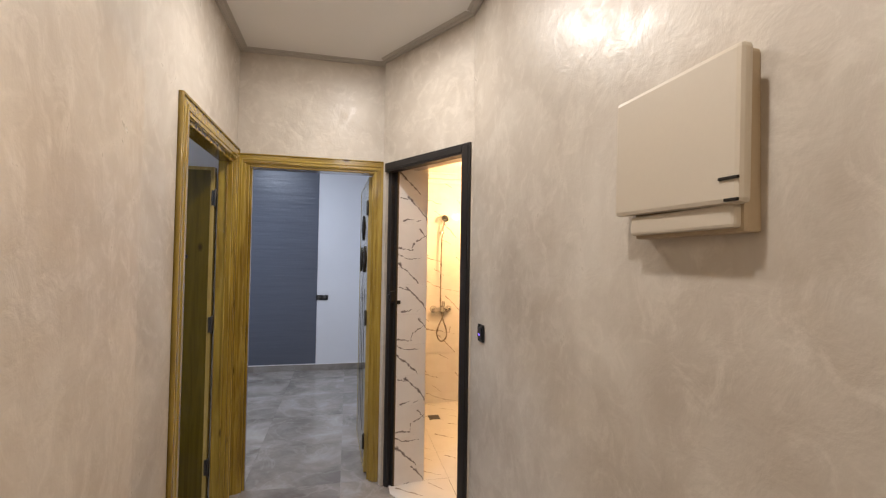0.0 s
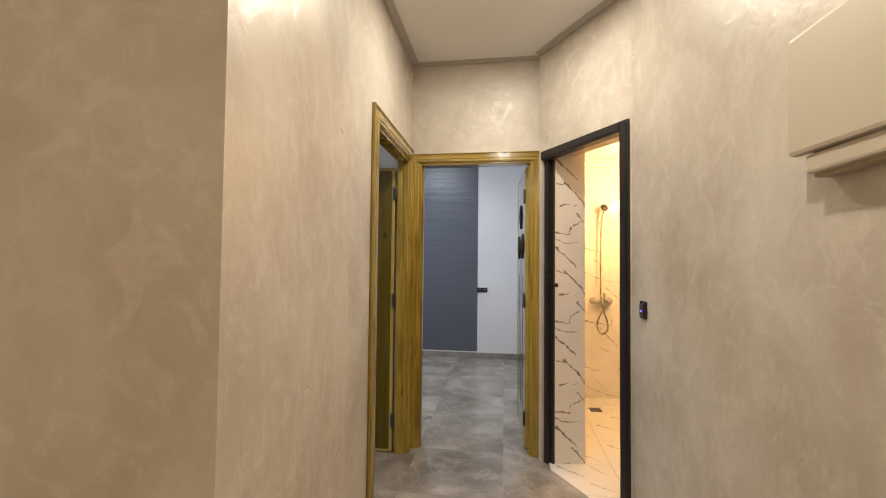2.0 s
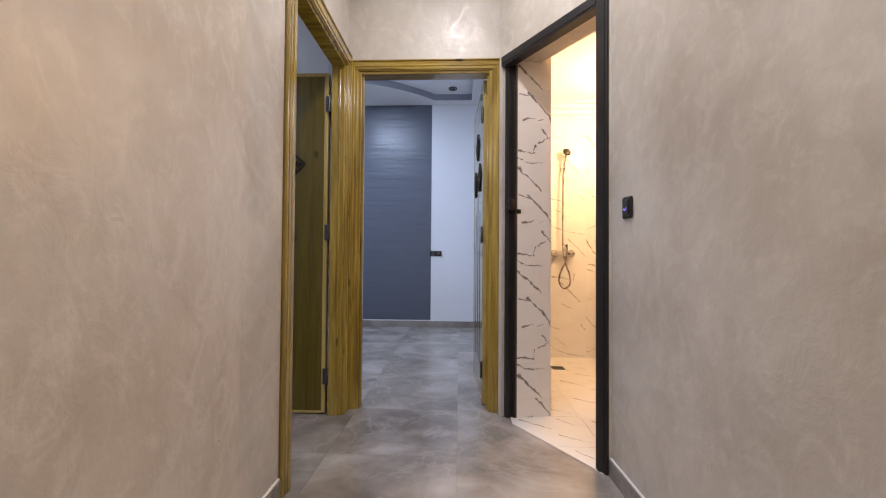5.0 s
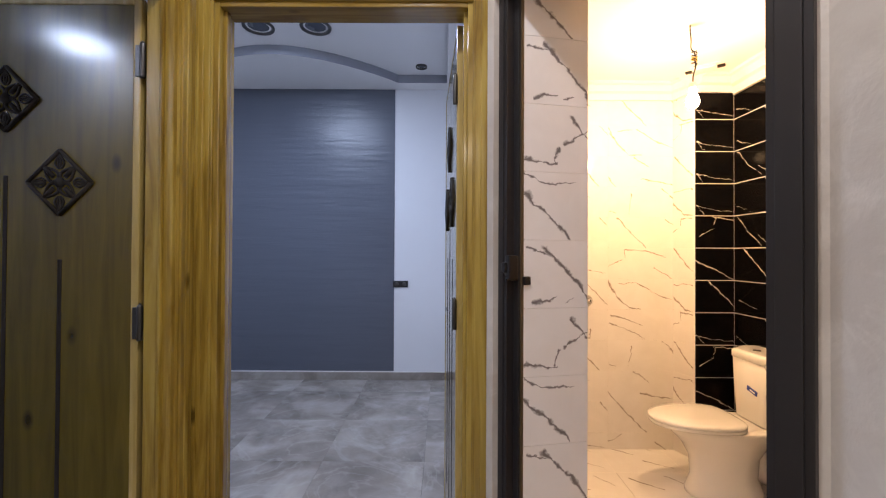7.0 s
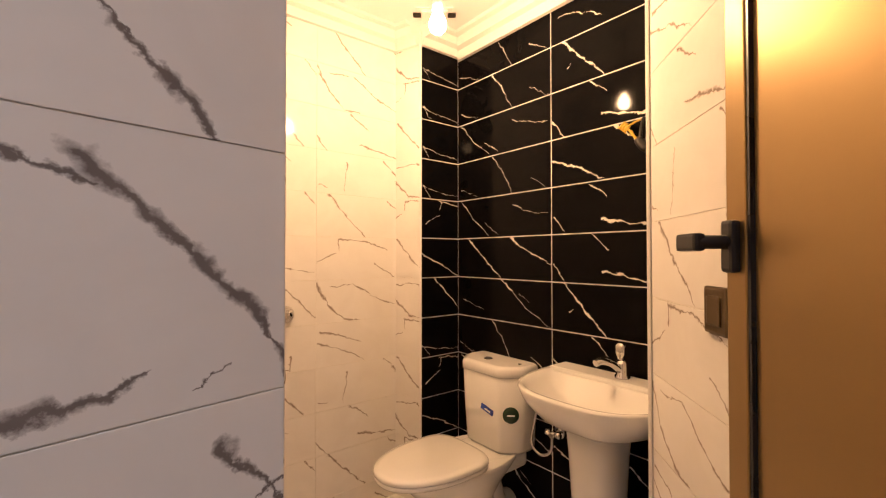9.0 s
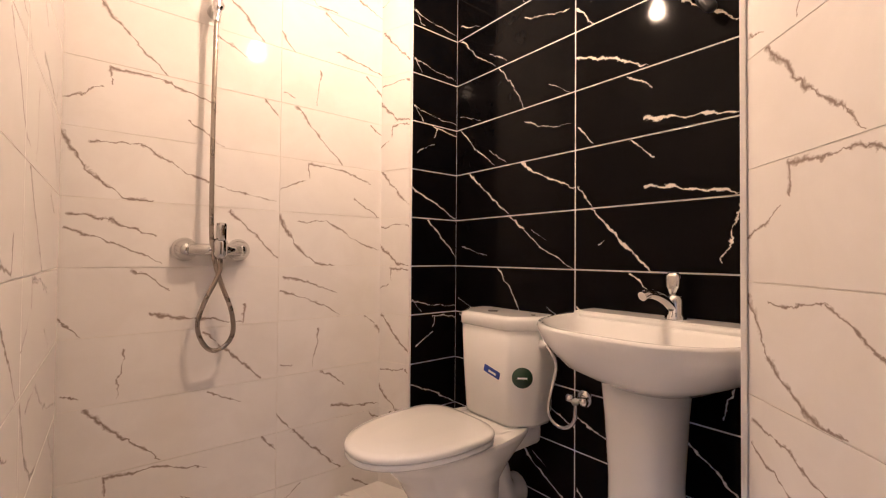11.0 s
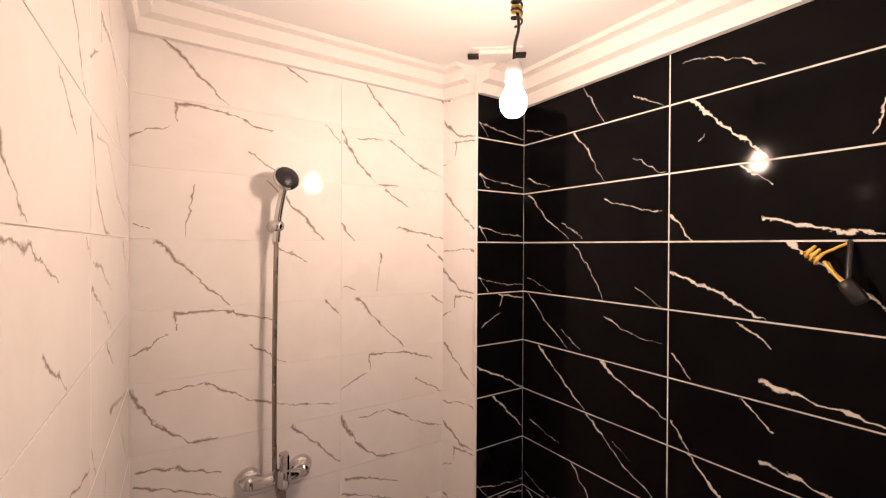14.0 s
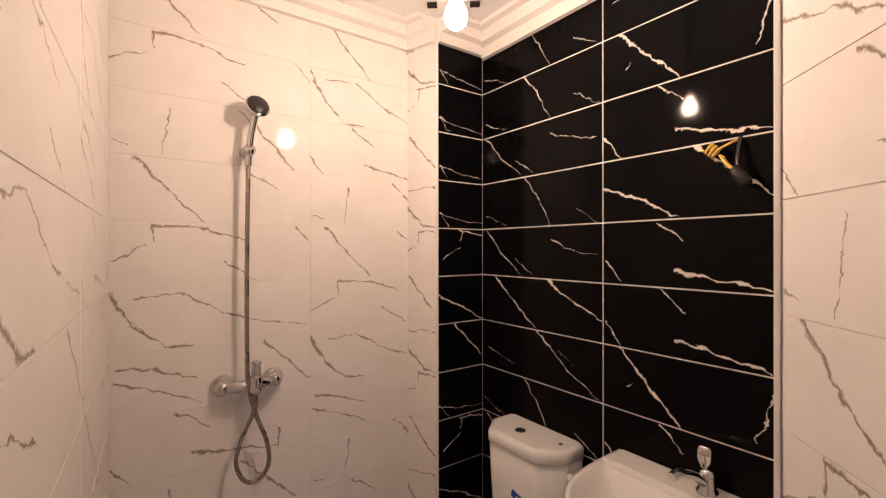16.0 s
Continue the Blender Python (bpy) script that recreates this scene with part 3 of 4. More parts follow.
def panelled_leaf(name, m, width, label, hinge_side=1, height=2.0):
    """A stained leaf; local x from its hinge to its free edge, y = 0 the carved face, body behind it."""
    t = thing(name, (0, 0, 0), label, "door", m=m)
    part("panel", box(bmesh.new(), (0.022, 0, 0.012), (width - 0.022, 0.038, height - 0.02), 0.002), stain, t)
    for x in (0.0, width - 0.022):
        part("edge_strip", box(bmesh.new(), (x, -0.002, 0.01), (x + 0.022, 0.040, height), 0.003), edge_wood, t, "pale varnished edge")
    part("top_strip", box(bmesh.new(), (0.022, -0.002, height - 0.02), (width - 0.022, 0.040, height), 0.003), edge_wood, t)
    part("bottom_strip", box(bmesh.new(), (0.022, -0.002, 0.006), (width - 0.022, 0.002, 0.022), 0.002), edge_wood, t)
    mid = width / 2 + 0.01
    for dx, z, low in ((0.0, 1.69, 0.22), (-0.158, 1.45, 0.21), (0.158, 1.45, 0.21)):
        back = part("diamond_inset", backing_diamond(), stain, t, "", Matrix.Translation((mid + dx, -0.001, z)))
        part("carving", carved_rosette(), carving, back, "dark carved rosette", Matrix.Translation((0, -0.003, 0)))
        # each groove is a thin dark strip on the leaf's face
        part("groove", box(bmesh.new(), (mid + dx - 0.006, -0.0015, low), (mid + dx + 0.006, 0.002, z - 0.22), 0.001), carving, t, "dark line of a groove")
    for z in (0.22, 1.05, 1.80):
        hinge = part("hinge", lathe(bmesh.new(), [(0, -0.05), (0.007, -0.05), (0.008, -0.045), (0.008, 0.045), (0.007, 0.05), (0, 0.058)], 14), steel, t, "dark steel barrel hinge", Matrix.Translation((-0.009, -0.008, z)))
        part("hinge_leaf", box(bmesh.new(), (-0.006, 0.0, -0.045), (0.022, 0.004, 0.045), 0.001), steel, hinge)
    part("keyhole", lathe(bmesh.new(), [(0, 0.003), (0.008, 0.003), (0.010, 0)], 14, pose(0.0, 0, 0, 90)), steel, t, "", Matrix.Translation((width - 0.05, -0.001, 0.98)))
    return t


casing("left_door_frame", LK, FL, 0.37, 1.18, 2.05, 0.075, "varnished golden pine door casing with mouldings")
casing("far_door_frame", FL, FA, 0.046, 0.876, 2.048, 0.092, "varnished golden pine door casing with mouldings", 0.090, 0.054)
# left bedroom's leaf stands open, square to its wall; the far one is folded back along the bedroom's side wall
panelled_leaf("left_door", pose(-0.786, 2.783, 0, 0, 0, 180) @ Matrix.Diagonal((1, -1, 1, 1)), 0.75, "open olive-brown varnished door with carved diamonds", height=1.985)
panelled_leaf("far_door", pose(0.130, 2.990, 0, 0, 0, 92.5) @ Matrix.Diagonal((1, -1, 1, 1)), 0.73, "open olive-brown varnished door folded back against wall", height=2.02)

# bathroom door: anthracite frame in the slanting wall, bronze leaf swung inward
m_diag, len_diag = run(FR, DR)
bath_frame = thing("bathroom_door_frame", (0, 0, 0), "slim anthracite aluminium door frame", "door frame", m=m_diag)
# the latch side lies a little deeper in the opening
latch = Matrix.Translation((-0.015, 0.030, 0))
for x0, x1, m in ((0.046, 0.085, latch), (0.722, 0.782, None)):
    bm = bmesh.new()
    box(bm, (x0, -0.012, 0.0), (x1, 0.045, 2.075), 0.002)
    box(bm, (x0 + 0.012, -0.016, 0.0), (x1 - 0.012, -0.010, 2.06), 0.002)
    part("stile", bm, dark_alu, bath_frame, "", m)
bm = box(bmesh.new(), (0.031, -0.012, 2.018), (0.722, 0.045, 2.075), 0.002)
box(bm, (0.036, -0.016, 2.03), (0.722, -0.010, 2.062), 0.002)
part("rebate", box(bmesh.new(), (0.084, 0.014, 0.0), (0.106, 0.046, 2.02), 0.003), dark_alu, bath_frame, "", latch)
part("gasket", box(bmesh.new(), (0.105, 0.020, 0.0), (0.112, 0.048, 2.02), 0.002), bronze_plastic, bath_frame, "brown rubber gasket", latch)
part("head_rail", bm, dark_alu, bath_frame)
strike = part("strike_plate", box(bmesh.new(), (0.090, -0.024, 1.176), (0.110, 0.012, 1.248), 0.006), black_plastic, bath_frame, "black lock keeper", latch)
part("bolt", box(bmesh.new(), (0.084, -0.034, 1.198), (0.102, -0.018, 1.228), 0.005), black_plastic, strike)
part("bolt_knob", box(bmesh.new(), (0.107, 0.024, 1.163), (0.123, 0.047, 1.188), 0.004), black_plastic, bath_frame, "black knob", latch)

m_leaf, len_leaf = run((1.10, 2.684), (0.668, 2.205))
leaf = thing("bathroom_door", (0, 0, 0), "open bronze satin aluminium bathroom door, swung inward", "door", m=m_leaf)
part("free_stile", box(bmesh.new(), (0.0, 0.0, 0.012), (0.045, 0.040, 2.012), 0.003), gold_alu, leaf)
part("hinge_stile", box(bmesh.new(), (len_leaf - 0.045, 0.0, 0.012), (len_leaf, 0.040, 2.012), 0.003), gold_alu, leaf)
part("top_rail", box(bmesh.new(), (0.045, 0.0, 1.965), (len_leaf - 0.045, 0.040, 2.012), 0.003), gold_alu, leaf)
part("bottom_rail", box(bmesh.new(), (0.045, 0.0, 0.012), (len_leaf - 0.045, 0.040, 0.10), 0.003), gold_alu, leaf)
part("panel", box(bmesh.new(), (0.051, 0.008, 0.106), (len_leaf - 0.051, 0.030, 1.959), 0.002), gold_alu, leaf)
bm = bmesh.new()
for x0, x1, z0, z1 in ((0.045, 0.051, 0.10, 1.965), (len_leaf - 0.051, len_leaf - 0.045, 0.10, 1.965), (0.051, len_leaf - 0.051, 0.10, 0.106), (0.051, len_leaf - 0.051, 1.959, 1.965)):
    box(bm, (x0, 0.002, z0), (x1, 0.032, z1))
part("gasket", bm, black_plastic, leaf, "black rubber gasket")
bm = box(bmesh.new(), (0.008, -0.014, 1.182), (0.036, 0.0, 1.256), 0.006)
grip = part("handle_plate", bm, black_plastic, leaf, "black handle plate")
bm = tube(bmesh.new(), [(0.022, -0.010, 1.225), (0.022, -0.045, 1.225), (0.020, -0.052, 1.225)], 0.010, 12, 1)
box(bm, (-0.026, -0.060, 1.212), (0.030, -0.044, 1.238), 0.005)
part("lever", bm, black_plastic, grip)
bm = tube(bmesh.new(), [(0.022, 0.040, 1.225), (0.022, 0.075, 1.225)], 0.010, 12, 0)
box(bm, (0.02, 0.066, 1.213), (0.12, 0.080, 1.237), 0.005)
part("lever", bm, black_plastic, grip)

# ---- bathroom ----
B = [(0.513, 2.830), (0.555, 4.315), (1.565, 4.315), (1.615, 4.172), (1.862, 4.172), (1.862, 2.965), (1.535, 3.000), (0.83, 2.29)]
ROW0, ROW = 0.112, 0.1968
HB = H_BATH + 0.02
wall("wall_bath_left", B[0], B[1], 0.12, HB + 0.1, grout_white, "glossy white marble-look tiled bathroom wall", base=-0.05)
wall("wall_bath_shower", B[1], B[2], 0.12, HB + 0.1, grout_white, "glossy white marble-look tiled shower wall", base=-0.05)
wall("wall_bath_jog", B[2], B[3], 0.06, HB + 0.1, grout_white, "narrow white tiled return", base=-0.05)
wall("wall_bath_pier", B[3], B[4], 0.14, HB + 0.1, grout_white, "narrow glossy black marble-look tiled wall", base=-0.05)
wall("wall_bath_black", B[4], B[5], 0.12, HB + 0.1, grout_white, "glossy black marble-look tiled wall with pale veins", base=-0.05)
wall("wall_bath_return", B[5], B[6], 0.10, HB + 0.1, grout_white, "white tiled return beside the washbasin", base=-0.05)
wall("wall_bath_slant", B[6], B[7], 0.06, HB + 0.1, grout_white, "glossy white marble-look tiled slanting wall", base=-0.05)
bath_ring = [(0.225, 2.80)] + B + [(0.60, 2.17)]
setting("bath_ceiling", prism(bmesh.new(), [(0.36, 2.86)] + B + [(0.72, 2.22)], H_BATH, H_BATH + 0.05), ceiling_paint, "white bathroom ceiling", "ceiling")
for i, (a, b) in enumerate(zip(B[:-1], B[1:])):
    if i == 5:
        continue
    rim("bath_cornice_%d" % (i + 1), a, b, H_BATH, 0.113 if i == 4 else 0.098, 0.085, moulding, "stepped white plaster cornice", 1.0 if i in (1, 4) else 0.3, 1.0 if i in (0, 3) else 0.3)

# bulb on a bare flex, with the hole it hangs from
pend = thing("pendant_bulb", (1.262, 3.576, H_BATH), "lit bare light bulb hanging on a twisted flex", "light bulb")
part("flex", tube(bmesh.new(), [(-0.012, 0, 0.002), (-0.012, 0, -0.03), (-0.004, 0.004, -0.07), (-0.010, 0, -0.115), (0.012, 0, -0.13), (0.010, 0.0, -0.165), (0.016, 0, -0.20), (0.002, 0, -0.235), (0.0, 0, -0.285)], 0.0034, 8, 2), black_wire, pend)
bm = bmesh.new()
tube(bm, [(0.008 + 0.011 * math.cos(k * 0.9), 0.011 * math.sin(k * 0.9), -0.150 - 0.0016 * k) for k in range(16)], 0.0026, 6, 1)
part("twisted_wire", bm, yellow_wire, pend, "yellow wire wound round the flex")
bm = tube(bmesh.new(), [(0.008 + 0.012 * math.cos(k * 0.8), 0.012 * math.sin(k * 0.8), -0.120 - 0.0022 * k) for k in range(34)], 0.0026, 6, 1)
part("wound_wire", bm, black_wire, pend, "black wire wound round the flex")
part("lamp_holder", lathe(bmesh.new(), [(0, -0.272), (0.012, -0.274), (0.017, -0.285), (0.018, -0.315), (0.015, -0.318), (0.0, -0.318)], 24), white_label, pend)
part("bulb_glass", lathe(bmesh.new(), [(0, -0.318), (0.013, -0.318), (0.014, -0.324), (0.021, -0.337), (0.028, -0.355), (0.0285, -0.366), (0.025, -0.380), (0.015, -0.390), (0, -0.394)], 28), bulb_glow, pend)
hook = thing("ceiling_rose", (1.60, 4.035, H_BATH), "patched white ceiling hole with dark ragged ends", "ceiling fitting")
m_rose = pose(0, 0, 0, 0, 0, -38)
bm = box(bmesh.new(), (-0.085, -0.050, -0.006), (0.085, 0.050, 0.0), 0.002)
box(bm, (-0.062, -0.040, -0.020), (0.062, 0.040, -0.005), 0.006)
part("cap", bm, moulding, hook, "", m_rose)
for s in (-1, 1):
    part("clip", box(bmesh.new(), (s * 0.080 - 0.020, -0.014, -0.016), (s * 0.080 + 0.020, 0.014, -0.005), 0.003), carving, hook, "dark spring clip", m_rose)



def oval(cx, cy, z, a, b, power=2.0, n=40, flat=None):
    """A rounded outline; flat: the largest x that it may reach."""
    pts = []
    for k in range(n):
        q = 2 * math.pi * k / n
        c, s = math.cos(q), math.sin(q)
        x = cx + a * math.copysign(abs(c) ** (2 / power), c)
        y = cy + b * math.copysign(abs(s) ** (2 / power), s)
        pts.append(Vector((x if flat is None else min(x, flat), y, z)))
    return pts


def chamfered(z, deep, half):
    """A cistern's outline: flat back, the front corners cut on a slant and rounded."""
    corners = [(-0.004, half), (-deep * 0.55, half), (-deep, half * 0.62), (-deep, -half * 0.62), (-deep * 0.55, -half), (-0.004, -half)]
    pts = []
    for k, (x, y) in enumerate(corners):
        here = Vector((x, y, z))
        before, after = [Vector((*corners[(k + s) % 6], z)) for s in (-1, 1)]
        for way in (before, after):
            pts.append(here + (way - here).normalized() * 0.014)
        pts.insert(-1, here + ((before - here).normalized() + (after - here).normalized()) * 0.0045)
    return pts


# toilet, its cistern against the black wall, facing the doorway side
toilet = thing("toilet", (1.862, 3.818, 0), "white ceramic toilet with lid down and cistern", "toilet")
bm = loft(bmesh.new(), [oval(-0.30, 0, z, a, b, p) for z, a, b, p in ((0.0, 0.19, 0.105, 2.6), (0.03, 0.19, 0.105, 2.6), (0.10, 0.165, 0.088, 2.4), (0.20, 0.175, 0.095, 2.3), (0.27, 0.215, 0.13, 2.2), (0.32, 0.265, 0.155, 2.2), (0.355, 0.30, 0.165, 2.3), (0.372, 0.30, 0.165, 2.3))])
box(bm, (-0.30, -0.13, 0.30), (-0.02, 0.13, 0.374), 0.02)
part("bowl", bm, ceramic, toilet)
part("trap", tube(bmesh.new(), [(-0.20, 0, 0.20), (-0.13, 0, 0.24), (-0.10, 0, 0.10), (-0.004, 0, 0.09)], 0.055, 16, 2), ceramic, toilet)


def egg(z, inset=0.0, n=44):
    """A seat's outline: straight at the back with tight corners, widest at a third, drawn in to the front."""
    pts = []
    for k in range(n):
        q = 2 * math.pi * k / n
        c, w = math.cos(q), math.sin(q)
        if c > 0:
            x, y = -0.40 + 0.155 * c ** 0.45, 0.178 * (1 - 0.17 * c * c) * math.copysign(abs(w) ** 0.45, w)
        else:
            x, y = -0.40 + 0.285 * c, 0.178 * math.copysign(abs(w) ** 0.92, w)
        pts.append(Vector((x + inset * (0.40 + x + 0.06) / 0.3 * -1, y * (1 - inset / 0.178), z)))
    return pts


part("seat", loft(bmesh.new(), [egg(0.374, 0.008), egg(0.380, 0.002), egg(0.390, 0.002), egg(0.392, 0.006)]), ceramic, toilet)
bm = loft(bmesh.new(), [egg(0.393, 0.004), egg(0.397, 0.0), egg(0.406, 0.0), egg(0.412, 0.006), egg(0.415, 0.03), egg(0.417, 0.10)])
part("lid", bm, ceramic, toilet)
bm = loft(bmesh.new(), [chamfered(z, d, h) for z, d, h in ((0.374, 0.158, 0.152), (0.39, 0.168, 0.162), (0.55, 0.176, 0.173), (0.695, 0.180, 0.178), (0.697, 0.177, 0.175))])
tank = part("cistern", bm, ceramic, toilet)
bm = loft(bmesh.new(), [chamfered(z, d, h) for z, d, h in ((0.697, 0.181, 0.179), (0.700, 0.185, 0.182), (0.728, 0.185, 0.182), (0.738, 0.180, 0.177), (0.742, 0.163, 0.163))])
tank_lid = part("cistern_lid", bm, ceramic, toilet)
part("flush_button", lathe(bmesh.new(), [(0, 0.747), (0.016, 0.747), (0.019, 0.744), (0.020, 0.740)], 24), steel, tank_lid, "dark flush button", Matrix.Translation((-0.10, 0.03, 0)))
part("plug", lathe(bmesh.new(), [(0, 0.745), (0.007, 0.745), (0.008, 0.740)], 16), steel, tank_lid, "", Matrix.Translation((-0.07, -0.13, 0)))
sticker = part("sticker", box(bmesh.new(), (-0.002, -0.036, -0.012), (0.003, 0.036, 0.012), 0.001), blue_label, tank, "blue label strip", Matrix.Translation((-0.1775, -0.040, 0.550)) @ pose(0, 0, 0, 14, -1))
part("sticker_bar", box(bmesh.new(), (-0.0035, -0.022, -0.004), (-0.0015, 0.012, 0.003)), white_label, sticker)
badge = part("badge", lathe(bmesh.new(), [(0, 0.003), (0.033, 0.003), (0.034, 0)], 28, pose(0, 0, 0, 0, -90)), green_label, tank, "round dark green label", Matrix.Translation((-0.141, -0.143, 0.545)) @ pose(0, 0, 0, 0, 0, 47))
part("badge_bar", box(bmesh.new(), (-0.0045, -0.016, -0.003), (-0.003, 0.016, 0.002)), white_label, badge)

part("inlet_nut", lathe(bmesh.new(), [(0, 0), (0.014, 0.0), (0.014, 0.014), (0.009, 0.018), (0.008, 0.03), (0, 0.03)], 14, pose(-0.085, -0.172, 0.655, 90)), moulding, tank, "white inlet nut")

# washbasin on its pedestal
basin = thing("washbasin", (1.862, 3.245, 0), "white ceramic pedestal washbasin", "washbasin")


def d_ring(z, deep, half, back=0.0):
    """A D-shaped ring: straight along the wall, bowed to the front."""
    pts = []
    n = 44
    for k in range(n):
        q = math.pi * k / (n - 1)
        c, s = math.cos(q), math.sin(q)
        pts.append(Vector((-back - (deep - back) * s ** 0.62, half * math.copysign(abs(c) ** 0.72, c), z)))
    return pts


bm = loft(bmesh.new(), [d_ring(0.625, 0.22, 0.075), d_ring(0.633, 0.28, 0.13), d_ring(0.675, 0.365, 0.205), d_ring(0.73, 0.410, 0.258), d_ring(0.768, 0.425, 0.272), d_ring(0.775, 0.421, 0.269),
                        d_ring(0.774, 0.40, 0.245, 0.105), d_ring(0.755, 0.385, 0.232, 0.115), d_ring(0.71, 0.345, 0.185, 0.13), d_ring(0.672, 0.28, 0.10, 0.16), d_ring(0.665, 0.24, 0.03, 0.19)])
part("bowl", bm, ceramic, basin)
part("back_ledge", box(bmesh.new(), (-0.11, -0.262, 0.735), (-0.003, 0.262, 0.782), 0.010), ceramic, basin)
part("pedestal", loft(bmesh.new(), [oval(-0.17, 0.012, z, a, b, 2.6) for z, a, b in ((0.0, 0.105, 0.100), (0.03, 0.10, 0.095), (0.12, 0.088, 0.080), (0.40, 0.085, 0.080), (0.55, 0.094, 0.088), (0.640, 0.104, 0.094))]), ceramic, basin)
part("overflow", lathe(bmesh.new(), [(0, 0.002), (0.010, 0.002), (0.013, 0.0)], 20, pose(-0.117, 0.0, 0.742, 0, -72)), steel, basin, "dark overflow hole")
tap = part("tap", lathe(bmesh.new(), [(0.026, 0.782), (0.026, 0.79), (0.021, 0.795), (0.020, 0.83), (0.018, 0.842), (0, 0.846)], 24), chrome, basin, "chrome mixer tap", Matrix.Translation((-0.055, -0.01, 0)))
part("spout", tube(bmesh.new(), [(0, 0, 0.80), (-0.04, 0.01, 0.835), (-0.09, 0.025, 0.852), (-0.115, 0.032, 0.843)], 0.012, 12, 2), chrome, tap)
part("tap_lever", loft(bmesh.new(), [oval(-0.004, 0.004, z, a, b, 3.0, 20) for z, a, b in ((0.844, 0.008, 0.008), (0.852, 0.009, 0.010), (0.866, 0.011, 0.017), (0.892, 0.010, 0.018), (0.902, 0.007, 0.012))]), chrome, tap, "chrome upright lever")

# angle valve and hose between cistern and basin
valve = thing("angle_valve", (1.855, 3.53, 0.49), "chrome angle valve with bent supply hose", "valve")
part("rosette", lathe(bmesh.new(), [(0, 0.0), (0.028, 0.0), (0.026, 0.008), (0.012, 0.012), (0.0, 0.012)], 20, pose(0, 0, 0, 0, -90)), chrome, valve)
part("valve_body", tube(bmesh.new(), [(-0.008, 0, 0), (-0.06, 0, 0)], 0.011, 12, 0), chrome, valve)
for s in (-1, 1):
    part("valve_handle", lathe(bmesh.new(), [(0, 0.0), (0.013, 0.0), (0.014, 0.02), (0.006, 0.026), (0, 0.026)], 12, pose(-0.045, s * 0.012, 0.004, -s * 90)), chrome, valve)
part("hose", tube(bmesh.new(), [(-0.05, 0.0, -0.01), (-0.055, 0.0, -0.07), (-0.06, 0.05, -0.10), (-0.07, 0.10, -0.06), (-0.08, 0.06, 0.06), (-0.085, 0.045, 0.12), (-0.085, 0.088, 0.165)], 0.0065, 8, 2), chrome, valve, "braided supply hose")

# shower set
shower = thing("shower_mixer", (0.930, 4.309, 0.955), "chrome shower mixer with hand shower and looped hose", "shower")
part("mixer_body", tube(bmesh.new(), [(-0.075, -0.045, 0), (0.075, -0.045, 0)], 0.019, 18, 0), chrome, shower)
for s in (-1, 1):
    part("wall_rosette", lathe(bmesh.new(), [(0.0, 0.0), (0.036, 0.0), (0.037, 0.006), (0.030, 0.020), (0.017, 0.032), (0.017, 0.05), (0, 0.05)], 28, pose(s * 0.078, 0, 0, 90)), chrome, shower)
bm = lathe(bmesh.new(), [(0, -0.03), (0.014, -0.03), (0.021, -0.015), (0.022, 0.02), (0.018, 0.034), (0, 0.038)], 24, Matrix.Translation((0.012, -0.062, 0)))
part("cartridge", bm, chrome, shower)
part("lever", box(bmesh.new(), (-0.002, -0.085, 0.028), (0.026, -0.052, 0.085), 0.008), chrome, shower)
part("hose", tube(bmesh.new(), [(0.012, -0.062, -0.03), (0.014, -0.062, -0.07), (-0.035, -0.06, -0.17), (-0.055, -0.06, -0.25), (-0.01, -0.06, -0.33), (0.055, -0.06, -0.29), (0.052, -0.06, -0.20), (0.012, -0.06, -0.10), (-0.012, -0.058, 0.0), (-0.014, -0.055, 0.10), (-0.013, -0.050, 0.4), (-0.008, -0.05, 0.735)], 0.0072, 10, 3), hose_metal, shower, "grey metal hose")
bracket = part("bracket", lathe(bmesh.new(), [(0, 0), (0.022, 0.0), (0.021, 0.012), (0.014, 0.04), (0.018, 0.062), (0, 0.064)], 20, pose(0, 0, 0, 90)), chrome, shower, "", Matrix.Translation((-0.005, 0, 0.775)))
head = part("hand_shower", tube(bmesh.new(), [(-0.008, -0.05, 0.725), (-0.004, -0.052, 0.80), (0.006, -0.062, 0.865), (0.012, -0.078, 0.905)], 0.0115, 14, 2), chrome, shower)
m_head = Matrix.Translation((0.015, -0.082, 0.918)) @ pose(0, 0, 0, 68, 0, 8)
part("head_shell", lathe(bmesh.new(), [(0, -0.022), (0.022, -0.02), (0.038, -0.008), (0.040, 0.0), (0.036, 0.004), (0, 0.004)], 28), chrome, head, "", m_head)
part("head_face", lathe(bmesh.new(), [(0.035, 0.0045), (0.034, 0.0075), (0, 0.0085)], 28), black_plastic, head, "black nozzle plate", m_head)

bm = bmesh.new()
for ring, count in ((0.009, 6), (0.018, 12), (0.027, 18)):
    for k in range(count):
        q = 2 * math.pi * k / count
        box(bm, (ring * math.cos(q) - 0.0012, ring * math.sin(q) - 0.0012, 0.006), (ring * math.cos(q) + 0.0012, ring * math.sin(q) + 0.0012, 0.0098))
part("nozzles", bm, steel, head, "rows of small grey nozzles", m_head)

drain = thing("floor_drain", (0.80, 3.92, 0.003), "small square steel floor drain", "drain")
part("grate", box(bmesh.new(), (-0.05, -0.05, 0.0), (0.05, 0.05, 0.006), 0.002), steel, drain)

